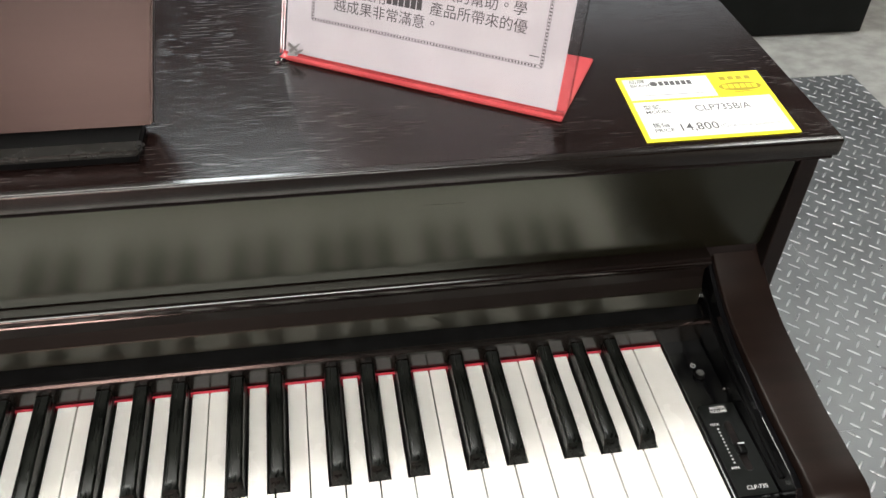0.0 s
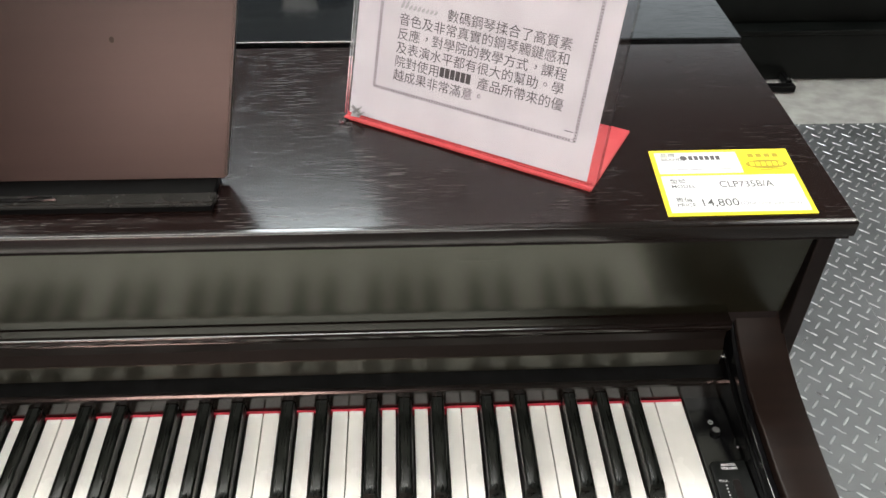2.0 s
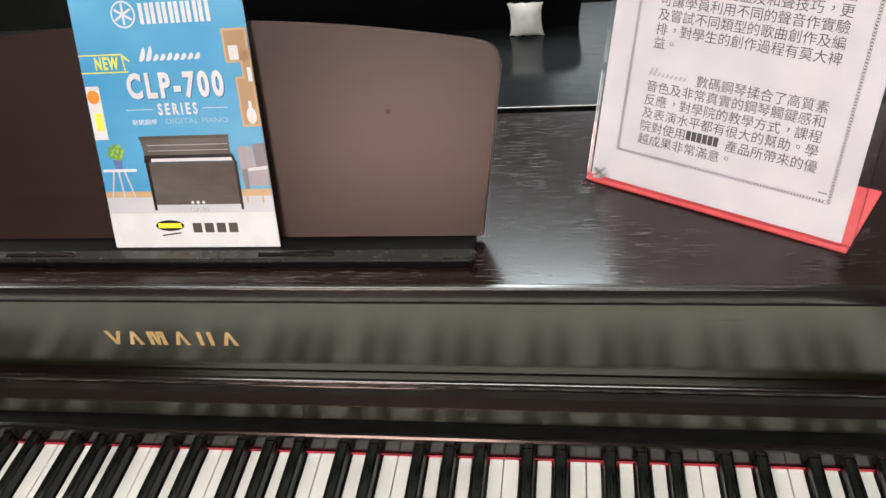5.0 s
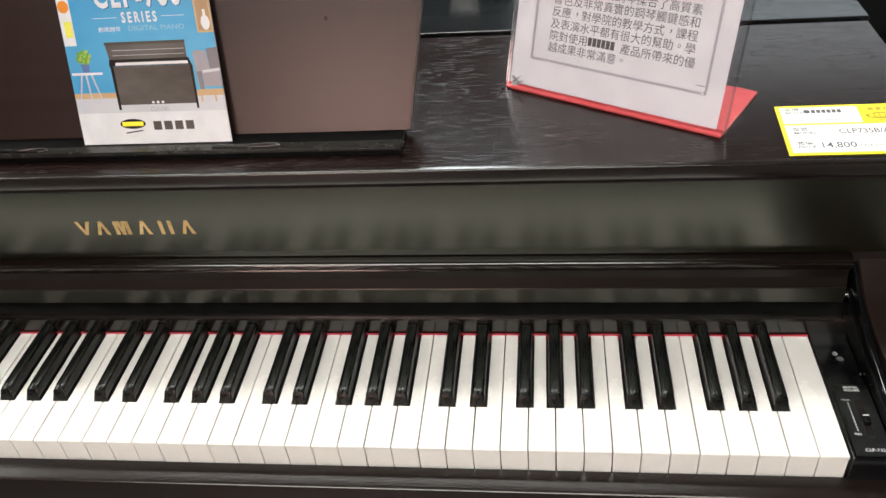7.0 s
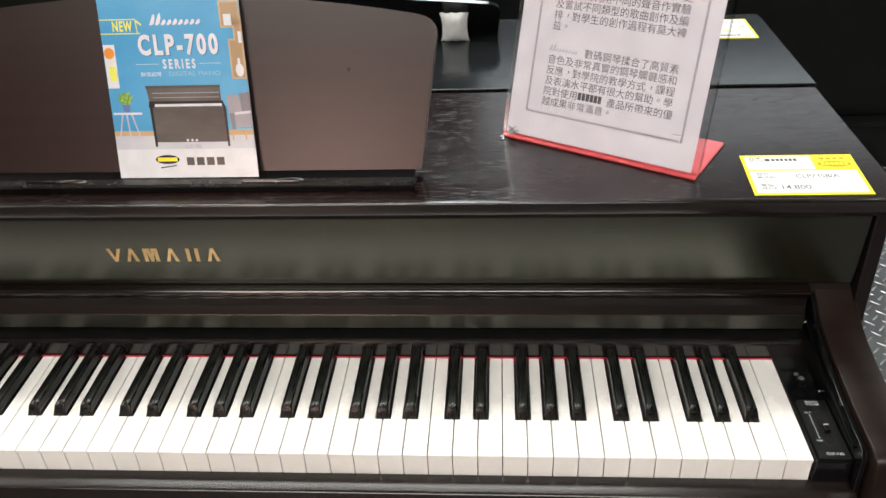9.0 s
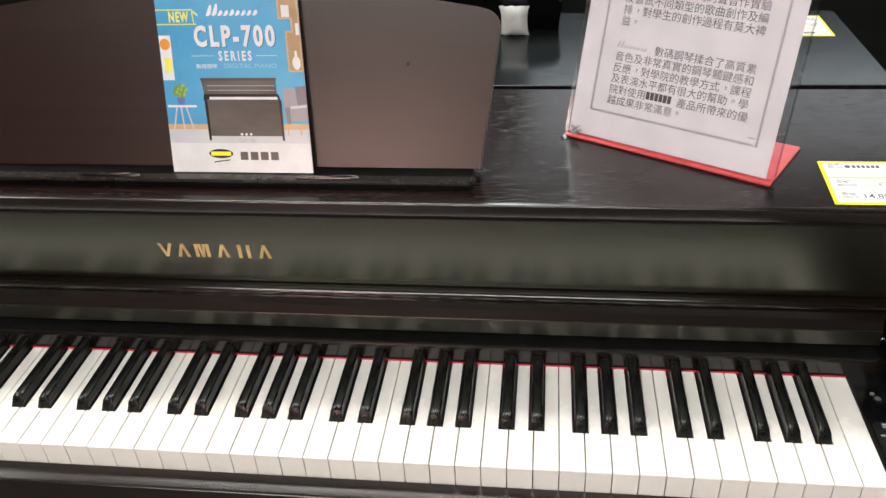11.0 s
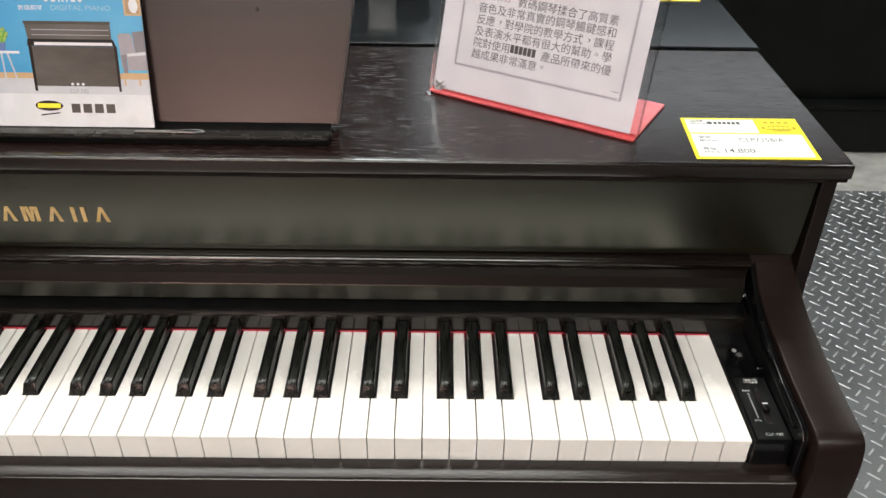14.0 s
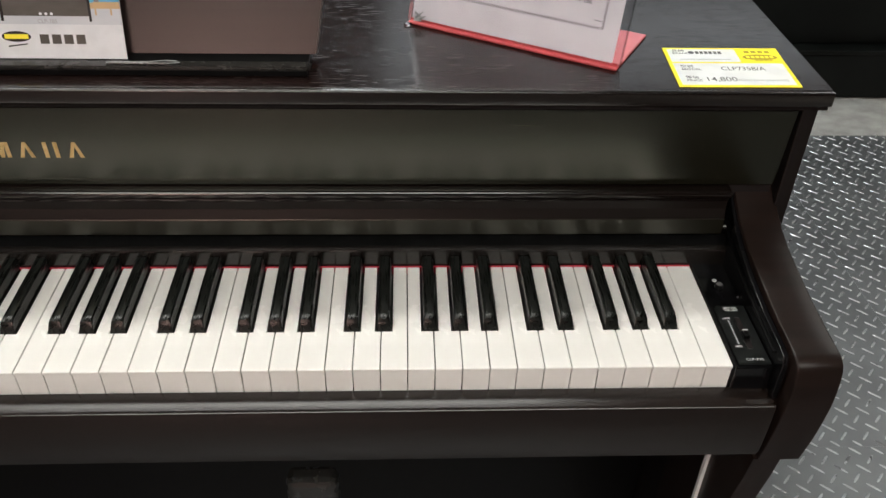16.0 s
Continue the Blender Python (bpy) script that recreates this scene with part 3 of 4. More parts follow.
CLEAR = 0.0006
cuts = {}
for pc in WHITES:
    lc = rc = 0.0
    if (pc - 1) % 12 in SHIFT:
        lc = BLACK_W / 2 + SHIFT[(pc - 1) % 12] + CLEAR
    if (pc + 1) % 12 in SHIFT:
        rc = BLACK_W / 2 - SHIFT[(pc + 1) % 12] + CLEAR
    cuts[pc] = white_mesh(lc, rc)
end_low, end_high = white_mesh(0.0, BLACK_W / 2 - SHIFT[10] + CLEAR), white_mesh(0.0, 0.0)
ebony = black_mesh()
index = 0
for note in range(21, 109):
    pc = note % 12
    if pc in WHITES:
        me = end_low if note == 21 else end_high if note == 108 else cuts[pc]
        k = part("white_key", me, None, keyboard)
        k.matrix_basis = Matrix.Translation((LEFT + index * KEY, 0, 0))
        index += 1
    else:
        k = part("black_key", ebony, None, keyboard)
        k.matrix_basis = Matrix.Translation((LEFT + index * KEY + SHIFT[pc], 0, 0))

# control panel on the treble cheek block
PANEL = axes((0, 0, 0.7357), (1, 0, 0), (0, 1, 0))
panel = part("control_panel", slab([(0.0045, 0.0003), (0.0332, 0.0003), (0.0332, 0.0780), (0.0075, 0.0780), (0.0045, 0.0750)], 0.0012, PANEL, 0.0, 0.0003), PANEL_SATIN, piano, "dark grey volume panel with white print")
PT = axes((0, 0, 0.7371), (1, 0, 0), (0, 1, 0))
slot = [(0.0208 + 0.0030 * math.cos(math.radians(a)), 0.058 + 0.0030 * math.sin(math.radians(a))) for a in range(0, 181, 30)]
slot += [(0.0208 + 0.0030 * math.cos(math.radians(a)), 0.022 + 0.0030 * math.sin(math.radians(a))) for a in range(180, 361, 30)]
part("slider_slot", slab(slot, 0.0002, PT), GAP_BLACK, panel)
part("slot_rim", tube([(u, v, 0.7371) for u, v in slot + slot[:1]], 0.0004, 6), PANEL_SATIN, panel)
part("slider_knob", box(0.0180, 0.0238, 0.0305, 0.0400, 0.7373, 0.7420, 0.0014), BLACK_SATIN, panel)
part("knob_mark", box(0.0186, 0.0232, 0.0380, 0.0391, 0.7419, 0.7422), PRINT_WHITE, panel)
for k in range(11):
    part("tick", slab(rect(0.0116, 0.0260 + k * 0.0029, 0.0128, 0.0271 + k * 0.0029), 0.0001, PT), PRINT_WHITE, panel)
lettering("MASTER", 0.0033, PT, 0.0190, 0.0730, 0.0001, PRINT_WHITE, panel, "CENTER", bold=0.00008)
lettering("VOLUME", 0.0033, PT, 0.0190, 0.0698, 0.0001, PRINT_WHITE, panel, "CENTER", bold=0.00008)
lettering("MAX", 0.0032, PT, 0.0112, 0.0585, 0.0001, PRINT_WHITE, panel, "CENTER")
lettering("MIN", 0.0032, PT, 0.0112, 0.0212, 0.0001, PRINT_WHITE, panel, "CENTER")
lettering("CLP-735", 0.0044, PT, 0.0200, 0.0045, 0.0001, PRINT_WHITE, panel, "CENTER")
part("power_button", disc((0.0185, 0.1065, 0.7372), 0.0042, 0.0042, 24, "z", 0.0008), BLACK_SATIN, piano)
part("button_cap", disc((0.0185, 0.1065, 0.7396), 0.0030, 0.0012, 20, "z", 0.0005), BUTTON_GREY, piano)
part("power_mark", tube([(0.0175 + 0.0018 * math.cos(math.radians(a)), 0.1170 + 0.0018 * math.sin(math.radians(a)), 0.7357) for a in range(125, 416, 29)], 0.0003, 6), PRINT_WHITE, piano)
part("power_stroke", box(0.01725, 0.01775, 0.1170, 0.1195, 0.7356, 0.7360), PRINT_WHITE, piano)
part("status_lamp", disc((0.0325, 0.0915, 0.7358), 0.0009, 0.001, 12), INK_GREY, piano)

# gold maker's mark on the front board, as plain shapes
LOGO = axes((0, 0.1643, 0.8155), (1, 0, 0), (0, -0.0065, 0.083))
b0, b1 = 0.0310, 0.0475


def wedge_v(x, w, s):
    """Two slanted strokes that meet; s is 1 for an open top, -1 for a closed one."""
    lo, hi = (b0, b1) if s < 0 else (b1, b0)
    m = x + w / 2
    return [(x, lo), (x + 0.0036, lo), (m, hi + (lo - hi) * 0.28), (x + w - 0.0036, lo), (x + w, lo), (m + 0.0016, hi), (m - 0.0016, hi)]


marks = [wedge_v(-0.6925, 0.0150, 1), wedge_v(-0.6735, 0.0135, -1), rect(-0.6540, b0, -0.6503, b1), wedge_v(-0.6505, 0.0085, 1), rect(-0.6422, b0, -0.6385, b1), wedge_v(-0.6310, 0.0135, -1),
         rect(-0.6085, b0, -0.6048, b1), rect(-0.5992, b0, -0.5955, b1), wedge_v(-0.5875, 0.0135, -1)]
for shape in marks:
    part("gold_mark", slab(shape, 0.0003, LOGO, 0.0), GOLD, piano, "gold inlaid mark")

# music rest
SLOPE = 0.41
RB = Vector((0, 0.205, 0.929))
REST = axes(RB, (1, 0, 0), (0, SLOPE, 1))
REST_C = -0.6285
r_half = 0.2655
out = [(-r_half, 0.0), (r_half, 0.0)]
corner = (0.2655, 0.1335)
out += [(corner[0] + 0.0185 * math.cos(math.radians(a)), corner[1] + 0.0185 * math.sin(math.radians(a))) for a in range(-5, 81, 12)]
out += [(0.262 * (1 - i / 8), 0.1766 - 0.337 * (0.262 * (1 - i / 8)) ** 2) for i in range(0, 17)]
out += [(-corner[0] + 0.0185 * math.cos(math.radians(a)), corner[1] + 0.0185 * math.sin(math.radians(a))) for a in range(101, 186, 12)]
part("music_rest", slab([(REST_C + u, v) for u, v in out], 0.009, REST, -0.009, 0.0012), REST_WOOD, piano, "satin brown music rest, raised")
part("stain", slab([(-0.434 + u, v) for u, v in oval(0, 0.1005, 0.0018, 0.0022, 12)], 0.0001, REST, 0.0), ROSEWOOD_ARM, piano, "small dark mark")
# book ledge: a dark body with an overhanging satin top plate, round at its ends
# the black rear step also paints the shade between ledge and rest
body = [(0.1750, 0.9216), (0.1745, 0.9262), (0.1868, 0.9262), (0.1870, 0.9281), (0.2165, 0.9281), (0.2165, 0.9216)]
part("ledge_body", extrude_x(body, REST_C - 0.259, REST_C + 0.259, 0.0008), BLACK_SATIN, piano)


def ledge_outline(half, y0, y1, r):
    pts = []
    for cx, cy, a0 in ((half - r, y0 + r, 270), (half - 0.002, y1 - 0.002, 0), (-half + 0.002, y1 - 0.002, 90), (-half + r, y0 + r, 180)):
        rr = r if cy < (y0 + y1) / 2 else 0.002
        pts += [(REST_C + cx + rr * math.cos(math.radians(a0 + k * 18)), cy + rr * math.sin(math.radians(a0 + k * 18))) for k in range(6)]
    return pts


LEDGE = axes((0, 0, 0.9263), (1, 0, 0), (0, 1, 0))
part("rest_shelf", slab(ledge_outline(0.2625, 0.1732, 0.1867, 0.006), 0.0042, LEDGE, 0.0, 0.0014), LEDGE_SATIN, piano, "black satin book ledge", smooth=True)
part("rest_hinge", box(REST_C - 0.25, REST_C + 0.25, 0.214, 0.219, LID_Z, 0.9285), BLACK_SATIN, piano)
part("rest_stay", tube([(REST_C, 0.250, 1.02), (REST_C, 0.33, LID_Z + 0.002)], 0.004), BLACK_SATIN, piano)
for cx in (-0.512, -0.735):
    bend = [(-0.030, 0.1805), (0.004, 0.1805), (0.012, 0.1822), (0.020, 0.1835), (0.030, 0.1822), (0.033, 0.1795), (0.024, 0.1782), (0.004, 0.1780), (-0.030, 0.1782)]
    part("page_clip", tube([(cx + dx, y, 0.9312) for dx, y in bend], 0.0009, 8), BLACK_GLOSS, piano)
part("cable_box", box(-0.420, -0.361, 0.098, 0.125, 0.34, 0.459, 0.008), LEDGE_SATIN, piano, "small grey box under the keybed")

# ---- second piano, back to back with the first ----
p2 = thing("digital_piano", (MID, 0.6, 0), "black ash digital piano seen from behind its raised rest", "digital piano")
part("lid", box(mirror_x(0.101), 0.101, 0.4370, 0.714, 0.9020, LID_Z, 0.0012), BLACK_ASH, p2)
for x in (0.0785, mirror_x(0.0925)):
    part("side_panel", box(x, x + 0.014, 0.445, 0.70, 0.0, 0.9015, 0.001), BLACK_ASH, p2)
part("back_board", box(mirror_x(0.078), 0.078, 0.446, 0.462, 0.06, 0.9), BLACK_SATIN, p2)
part("front_board", box(mirror_x(0.076), 0.076, 0.684, 0.70, 0.74, 0.9), BLACK_GLOSS, p2)
part("keybed", box(mirror_x(0.076), 0.076, 0.70, 0.90, 0.64, 0.735), BLACK_GLOSS, p2)
REST2 = axes((0, 0.648, 0.9235), (1, 0, 0), (0, -0.36, 1))
out2 = [(-0.90, 0), (-0.286, 0), (-0.282, 0.036)] + [(-0.300 + 0.018 * math.cos(math.radians(a)), 0.040 + 0.014 * math.sin(math.radians(a))) for a in range(0, 91, 30)]
out2 += [(-0.45, 0.068), (-0.59, 0.074), (-0.73, 0.068), (-0.90, 0.053)]
part("music_rest", slab(out2, 0.008, REST2, 0.0, 0.001), BLACK_GLOSS, p2, "black music rest seen from behind")
part("rest_shelf", box(-0.895, -0.285, 0.648, 0.69, 0.9225, 0.932, 0.001), BLACK_SATIN, p2)


def packet(x, y, z, tilt):
    """A small puffed wrapper with crimped ends."""
    bm = bmesh.new()
    nu, nv = 10, 12
    grid = {}
    for side in (0, 1):
        for i in range(nu + 1):
            for j in range(nv + 1):
                a, b = i / nu * 2 - 1, j / nv * 2 - 1
                puff = max(0.0, (1 - abs(a) ** 3) * (1 - abs(b) ** 4)) * 0.007
                w = 0.0185 + 0.0018 * (abs(b) ** 6) - 0.001 * math.cos(b * 2)
                grid[side, i, j] = bm.verts.new((a * w, (-1 if side == 0 else 1) * (puff + 0.0004) + 0.0006 * math.sin(i * 2.3 + j), b * 0.0225 + 0.0007 * math.sin(i * 1.9)))
    for side in (0, 1):
        for i in range(nu):
            for j in range(nv):
                bm.faces.new([grid[side, a, b] for a, b in ((i, j), (i + 1, j), (i + 1, j + 1), (i, j + 1))])
    bmesh.ops.transform(bm, matrix=pose(x, y, z, tilt, 0, 0), verts=bm.verts)
    return bm


for x in (-0.346, -0.712):
    ob = part("sachet", packet(x, 0.612, LID_Z + 0.0225, 14), WHITE_PLASTIC, None, smooth=True)
    tagged(ob, "small white sealed sachet leaning on the black music rest", "sachet", "sachets on the black piano")

# ---- black piano against the far wall ----
p3 = thing("upright_piano", (0.7, 2.2, 0), "tall black piano cabinet with a plinth standing on stone", "piano")
part("plinth", box(-0.9, 1.50, 1.982, 2.30, 0.0, 0.150, 0.004), BLACK_CABINET, p3)
part("plinth_cap", box(-0.9, 1.505, 1.975, 2.30, 0.151, 0.166, 0.004), BLACK_CABINET, p3)
part("panel", box(-0.9, 1.50, 2.030, 2.30, 0.167, 1.30, 0.004), BLACK_CABINET, p3)
part("frame_post", box(1.42, 1.50, 2.012, 2.0295, 0.168, 1.30, 0.003), BLACK_CABINET, p3)
foot = part("foot", box(0.845, 0.955, 1.900, 1.925, 0.002, 0.022, 0.003), BLACK_SATIN, p3, "black stand foot with bright bolts")
for x in (0.850, 0.932):
    part("foot_arm", box(x, x + 0.018, 1.9255, 1.981, 0.004, 0.028, 0.003), BLACK_SATIN, foot)
    part("bolt", disc((x + 0.012, 1.935, 0.031), 0.007, 0.006, 14, "z", 0.001), CHROME, foot)
wall3 = part("partition", box(-4.4, 4.4, 2.35, 2.40, 0.0, 1.25), BLACK_CABINET)
tagged(wall3, "dark panelled partition behind the pianos", "partition", kind="structure")

# ---- brochure on the rest ----
brochure = thing("brochure", (-0.60, 0.2, 0.931), "blue and white piano brochure standing on the book ledge", "brochure")
BW, BH = 0.148, 0.2095
SQUEEZE = 0.972
BM = axes((-0.6718, 0.1930, 0.9285), (1, 0, 0), (0, 0.43, 1.0))
SHEAR = Matrix(((SQUEEZE, -0.070, 0, 0), (0, 1, 0, 0), (0, 0, 1, 0), (0, 0, 0, 1)))
BM = BM @ SHEAR
part("page", slab(rect(0, 0, BW, BH), 0.0012, BM, -0.0012), PAPER, brochure)
L1, L2, L3, L4 = 0.0002, 0.0004, 0.0006, 0.0008


def ink(points, mat, lift=L2, name="print"):
    part(name, slab(points, 0.00012, BM, lift), mat, brochure)


ink(rect(0.0, 0.043, BW, BH), CYAN, L1, "sky_field")
ink(rect(0.0, 0.0, BW, 0.0428), PALE_FLOOR, L1, "floor_field")
ink(rect(0.0, 0.0, BW, 0.029), PRINT_GLOSSWHITE, L2, "white_field")
ink(rect(0.0, 0.0425, BW, 0.0475), PRINT_TAN, L2)
# ring emblem and maker's bar
ringpts = oval(0.046, 0.188, 0.0105, 0.0105, 28)
ink(ringpts, PRINT_GLOSSWHITE, L2)
ink(oval(0.046, 0.188, 0.0092, 0.0092, 28), CYAN, L3)
for a in (90, 210, 330):
    c, s = math.cos(math.radians(a)), math.sin(math.radians(a))
    ink([(0.046 + 0.0088 * c * r - 0.0009 * s * q, 0.188 + 0.0088 * s * r + 0.0009 * c * q) for r, q in ((-0.9, -1), (0.95, -1), (0.95, 1), (-0.9, 1))], PRINT_GLOSSWHITE, L4)
for k in range(6):
    ink(rect(0.0600 + k * 0.0102, 0.180, 0.0632 + k * 0.0102, 0.196), PRINT_GLOSSWHITE, L2, "maker_mark")
    ink(rect(0.0655 + k * 0.0102, 0.180, 0.0687 + k * 0.0102, 0.196), PRINT_GLOSSWHITE, L2, "maker_mark")
SCRIPT = (2.1, 2.3, 1.0, 1.0, 1.15, 1.0, 1.0, 1.0, 1.0)


def stroke(u, v, w, h):
    lean = h * 0.25
    return [(u, v), (u + w * 0.45, v - w * 0.1), (u + w, v + w * 0.25), (u + w + lean * 0.6, v + h * 0.6), (u + w * 0.75 + lean, v + h), (u + w * 0.35 + lean, v + h * 0.9)]


for k, tall in enumerate(SCRIPT):
    ink(stroke(0.0525 + k * 0.0060, 0.1520, 0.0050, 0.0050 * tall), PRINT_GLOSSWHITE, L2 + 0.00002 * k, "series_mark")
for w0, w1, y0, y1 in ((0.0, 0.0415, 0.1435, 0.1445), (0.0, 0.0385, 0.1572, 0.1582)):
    ink(rect(w0, y0, w1, y1), PRINT_YELLOW)
ink([(0.0385, 0.1435), (0.0395, 0.1435), (0.0385, 0.1582), (0.0375, 0.1582)], PRINT_YELLOW)
ink([(0.0388, 0.1575), (0.0445, 0.1525), (0.0440, 0.1515), (0.0395, 0.1545)], PRINT_YELLOW, L3)
lettering("NEW", 0.0135, BM, 0.0235, 0.1465, L3, PRINT_YELLOW, brochure, "CENTER", bold=0.0005, width=0.021, spacing=1.2)
lettering("CLP-700", 0.0265, BM, 0.0803, 0.1228, L2, PRINT_NAVY, brochure, "CENTER", width=0.084, bold=0.0011, spacing=1.3, name="letter_shadow")
lettering("CLP-700", 0.0265, BM, 0.0795, 0.1235, L3, PRINT_GLOSSWHITE, brochure, "CENTER", width=0.084, bold=0.0011, spacing=1.3)
lettering("SERIES", 0.0125, BM, 0.0785, 0.1095, L3, PRINT_GLOSSWHITE, brochure, "CENTER", width=0.0345, bold=0.0004, spacing=1.5)
ink(rect(0.033, 0.1136, 0.057, 0.1140), PRINT_GLOSSWHITE)
ink(rect(0.100, 0.1136, 0.122, 0.1140), PRINT_GLOSSWHITE)
lettering("數碼鋼琴", 0.0048, BM, 0.0365, 0.1020, L3, PRINT_GLOSSWHITE, brochure, width=0.022)
lettering("DIGITAL PIANO", 0.0062, BM, 0.0660, 0.1020, L3, PRINT_PALEBLUE, brochure, width=0.054)
# the pictured piano
ink([(0.040, 0.0905), (0.118, 0.0905), (0.118, 0.0760), (0.042, 0.0760)], PRINT_PIANO, L3, "pictured_piano")
ink([(0.0395, 0.0925), (0.1185, 0.0925), (0.1185, 0.0900), (0.0395, 0.0900)], PRINT_CHARCOAL, L4)
ink(rect(0.046, 0.0847, 0.1165, 0.0854), PRINT_GREY, 0.001)
ink(rect(0.046, 0.0803, 0.1165, 0.0809), PRINT_GREY, 0.001)
ink([(0.0415, 0.0770), (0.1195, 0.0770), (0.1215, 0.0710), (0.0405, 0.0710)], PRINT_BLACK, L4)
ink([(0.0475, 0.0742), (0.1180, 0.0742), (0.1185, 0.0716), (0.0470, 0.0716)], PRINT_GLOSSWHITE, 0.001)
ink([(0.0425, 0.0708), (0.1205, 0.0708), (0.1205, 0.0360), (0.0435, 0.0360)], PRINT_PIANO, L3)
ink([(0.0415, 0.0710), (0.0445, 0.0710), (0.0450, 0.0315), (0.0425, 0.0315)], PRINT_BLACK, 0.001)
ink([(0.1195, 0.0710), (0.1222, 0.0710), (0.1220, 0.0315), (0.1198, 0.0315)], PRINT_BLACK, 0.001)
for k in range(3):
    ink(oval(0.0775 + k * 0.0048, 0.0378, 0.0014, 0.0012, 10), PRINT_GLOSSWHITE, 0.001)
lettering("CLP-785", 0.0050, BM, 0.0825, 0.0300, L3, PRINT_GREY, brochure, "CENTER")
# wall shelves, vase, picture, plant table and sofa in the picture
for u0, v0, u1, v1 in ((0.1265, 0.148, 0.1475, 0.174), (0.1390, 0.131, 0.148, 0.158), (0.1325, 0.098, 0.148, 0.137)):
    ink(rect(u0, v0, u1, v1), PRINT_TAN, L3, "pictured_shelf")
    ink(rect(u0 + 0.0018, v0 + 0.0018, min(u1 - 0.0018, 0.147), v1 - 0.0018), PRINT_BROWN, L4)
ink(rect(0.1305, 0.150, 0.1385, 0.161), PRINT_GLOSSWHITE, 0.001)
ink(rect(0.1435, 0.133, 0.1470, 0.144), PRINT_GLOSSWHITE, 0.001)
ink(oval(0.1415, 0.1065, 0.0042, 0.0065, 16), PRINT_GLOSSWHITE, 0.001)
ink(rect(0.1402, 0.112, 0.1428, 0.118), PRINT_GLOSSWHITE, 0.001)
ink(rect(0.0005, 0.0905, 0.0125, 0.1335), PRINT_GLOSSWHITE, L3, "pictured_frame")
ink(oval(0.0062, 0.1250, 0.0055, 0.0055, 18), PRINT_ORANGE, L4)
ink(rect(0.0040, 0.098, 0.0110, 0.112), PRINT_YELLOW, L4)
for k in range(26):
    a = math.radians(k * 137.5)
    r = 0.0058 * math.sqrt((k + 0.5) / 26)
    cu, cv = 0.0168 + 1.15 * r * math.cos(a), 0.0800 + r * math.sin(a)
    c, s_ = math.cos(a * 1.7), math.sin(a * 1.7)
    leaf = [(cu + 0.0030 * (x * c - y * s_), cv + 0.0030 * (x * s_ + y * c)) for x, y in ((-1, 0), (-0.3, -0.42), (0.5, -0.3), (1, 0), (0.5, 0.3), (-0.3, 0.42))]
    ink(leaf, PRINT_GREEN if k % 3 else PRINT_LIME, L3 + 0.000012 * k, "pictured_leaf")
ink([(0.0125, 0.0740), (0.0210, 0.0740), (0.0200, 0.0665), (0.0138, 0.0665)], PRINT_BLUE, L4)
ink(rect(0.0020, 0.0640, 0.0325, 0.0662), PRINT_GLOSSWHITE, L4)
for u0, u1 in ((0.0105, 0.0055), (0.0150, 0.0165), (0.0205, 0.0265)):
    ink([(u0, 0.0640), (u0 + 0.0018, 0.0640), (u1 + 0.0014, 0.0420), (u1, 0.0420)], PALE_FLOOR, L4)
ink([(0.1240, 0.0812), (0.1262, 0.0826), (0.1355, 0.0826), (0.1370, 0.0800), (0.1385, 0.0640), (0.1290, 0.0600), (0.1250, 0.0520)], PRINT_SOFA, L3, "pictured_sofa")
ink([(0.1375, 0.0838), (0.148, 0.0850), (0.148, 0.0645), (0.1385, 0.0640)], PRINT_SHADE, L3)
ink([(0.1305, 0.0648), (0.148, 0.0665), (0.148, 0.0505), (0.1305, 0.0505)], PRINT_SOFA, L4)
ink([(0.1250, 0.0640), (0.1300, 0.0640), (0.1302, 0.0480), (0.1262, 0.0480)], PRINT_SHADE, L4 + 0.0001)
ink([(0.1310, 0.0650), (0.148, 0.0667), (0.148, 0.0640), (0.1310, 0.0625)], PALE_FLOOR, L4 + 0.0002)
ink(rect(0.1250, 0.0462, 0.148, 0.0482), PRINT_TAN, L4)
for u in (0.1255, 0.1390):
    ink(rect(u, 0.0370, u + 0.0015, 0.0465), PRINT_TAN, L4)
# dealer's emblem and name as plain shapes
ink(oval(0.0530, 0.0185, 0.0128, 0.0046, 24), PRINT_BLACK, L3)
ink(rect(0.0425, 0.0165, 0.0635, 0.0205), YELLOW, L4)
ink([(0.0445, 0.0095), (0.0620, 0.0118), (0.0622, 0.0128), (0.0450, 0.0108)], PRINT_BLACK, L3)
for k in range(4):
    ink(rect(0.0735 + k * 0.0107, 0.0125, 0.0815 + k * 0.0107, 0.0205), PRINT_CHARCOAL, L3, "name_bar")

# ---- acrylic sign with a printed sheet ----
sign = thing("acrylic_sign", (-0.185, 0.245, LID_Z), "clear acrylic notice holder with red base and printed sheet", "sign")
SU, SD = Vector((0.865, -0.5016, 0)).normalized(), Vector((0.5016, 0.865, 0)).normalized()
SO = Vector((-0.2810, 0.2980, 0))
BASE = axes(SO + Vector((0, 0, LID_Z + 0.0004)), SU, SD)
part("base", slab(rect(0, 0, 0.2175, 0.0935), 0.0020, BASE, 0.0, 0.0006), RED_ACRYLIC, sign, "red acrylic foot")
LEAN_S = math.radians(15.6)
SV = (SD * math.sin(LEAN_S) + Vector((0, 0, math.cos(LEAN_S)))).normalized()
FACE = axes(SO + SD * 0.0050 + Vector((0, 0, LID_Z + 0.0034)), SU, SV)
part("sheet", slab(rect(0.0035, 0.002, 0.2118, 0.299), 0.0004, FACE, 0.0), PAPER, sign, "white printed notice in Chinese")
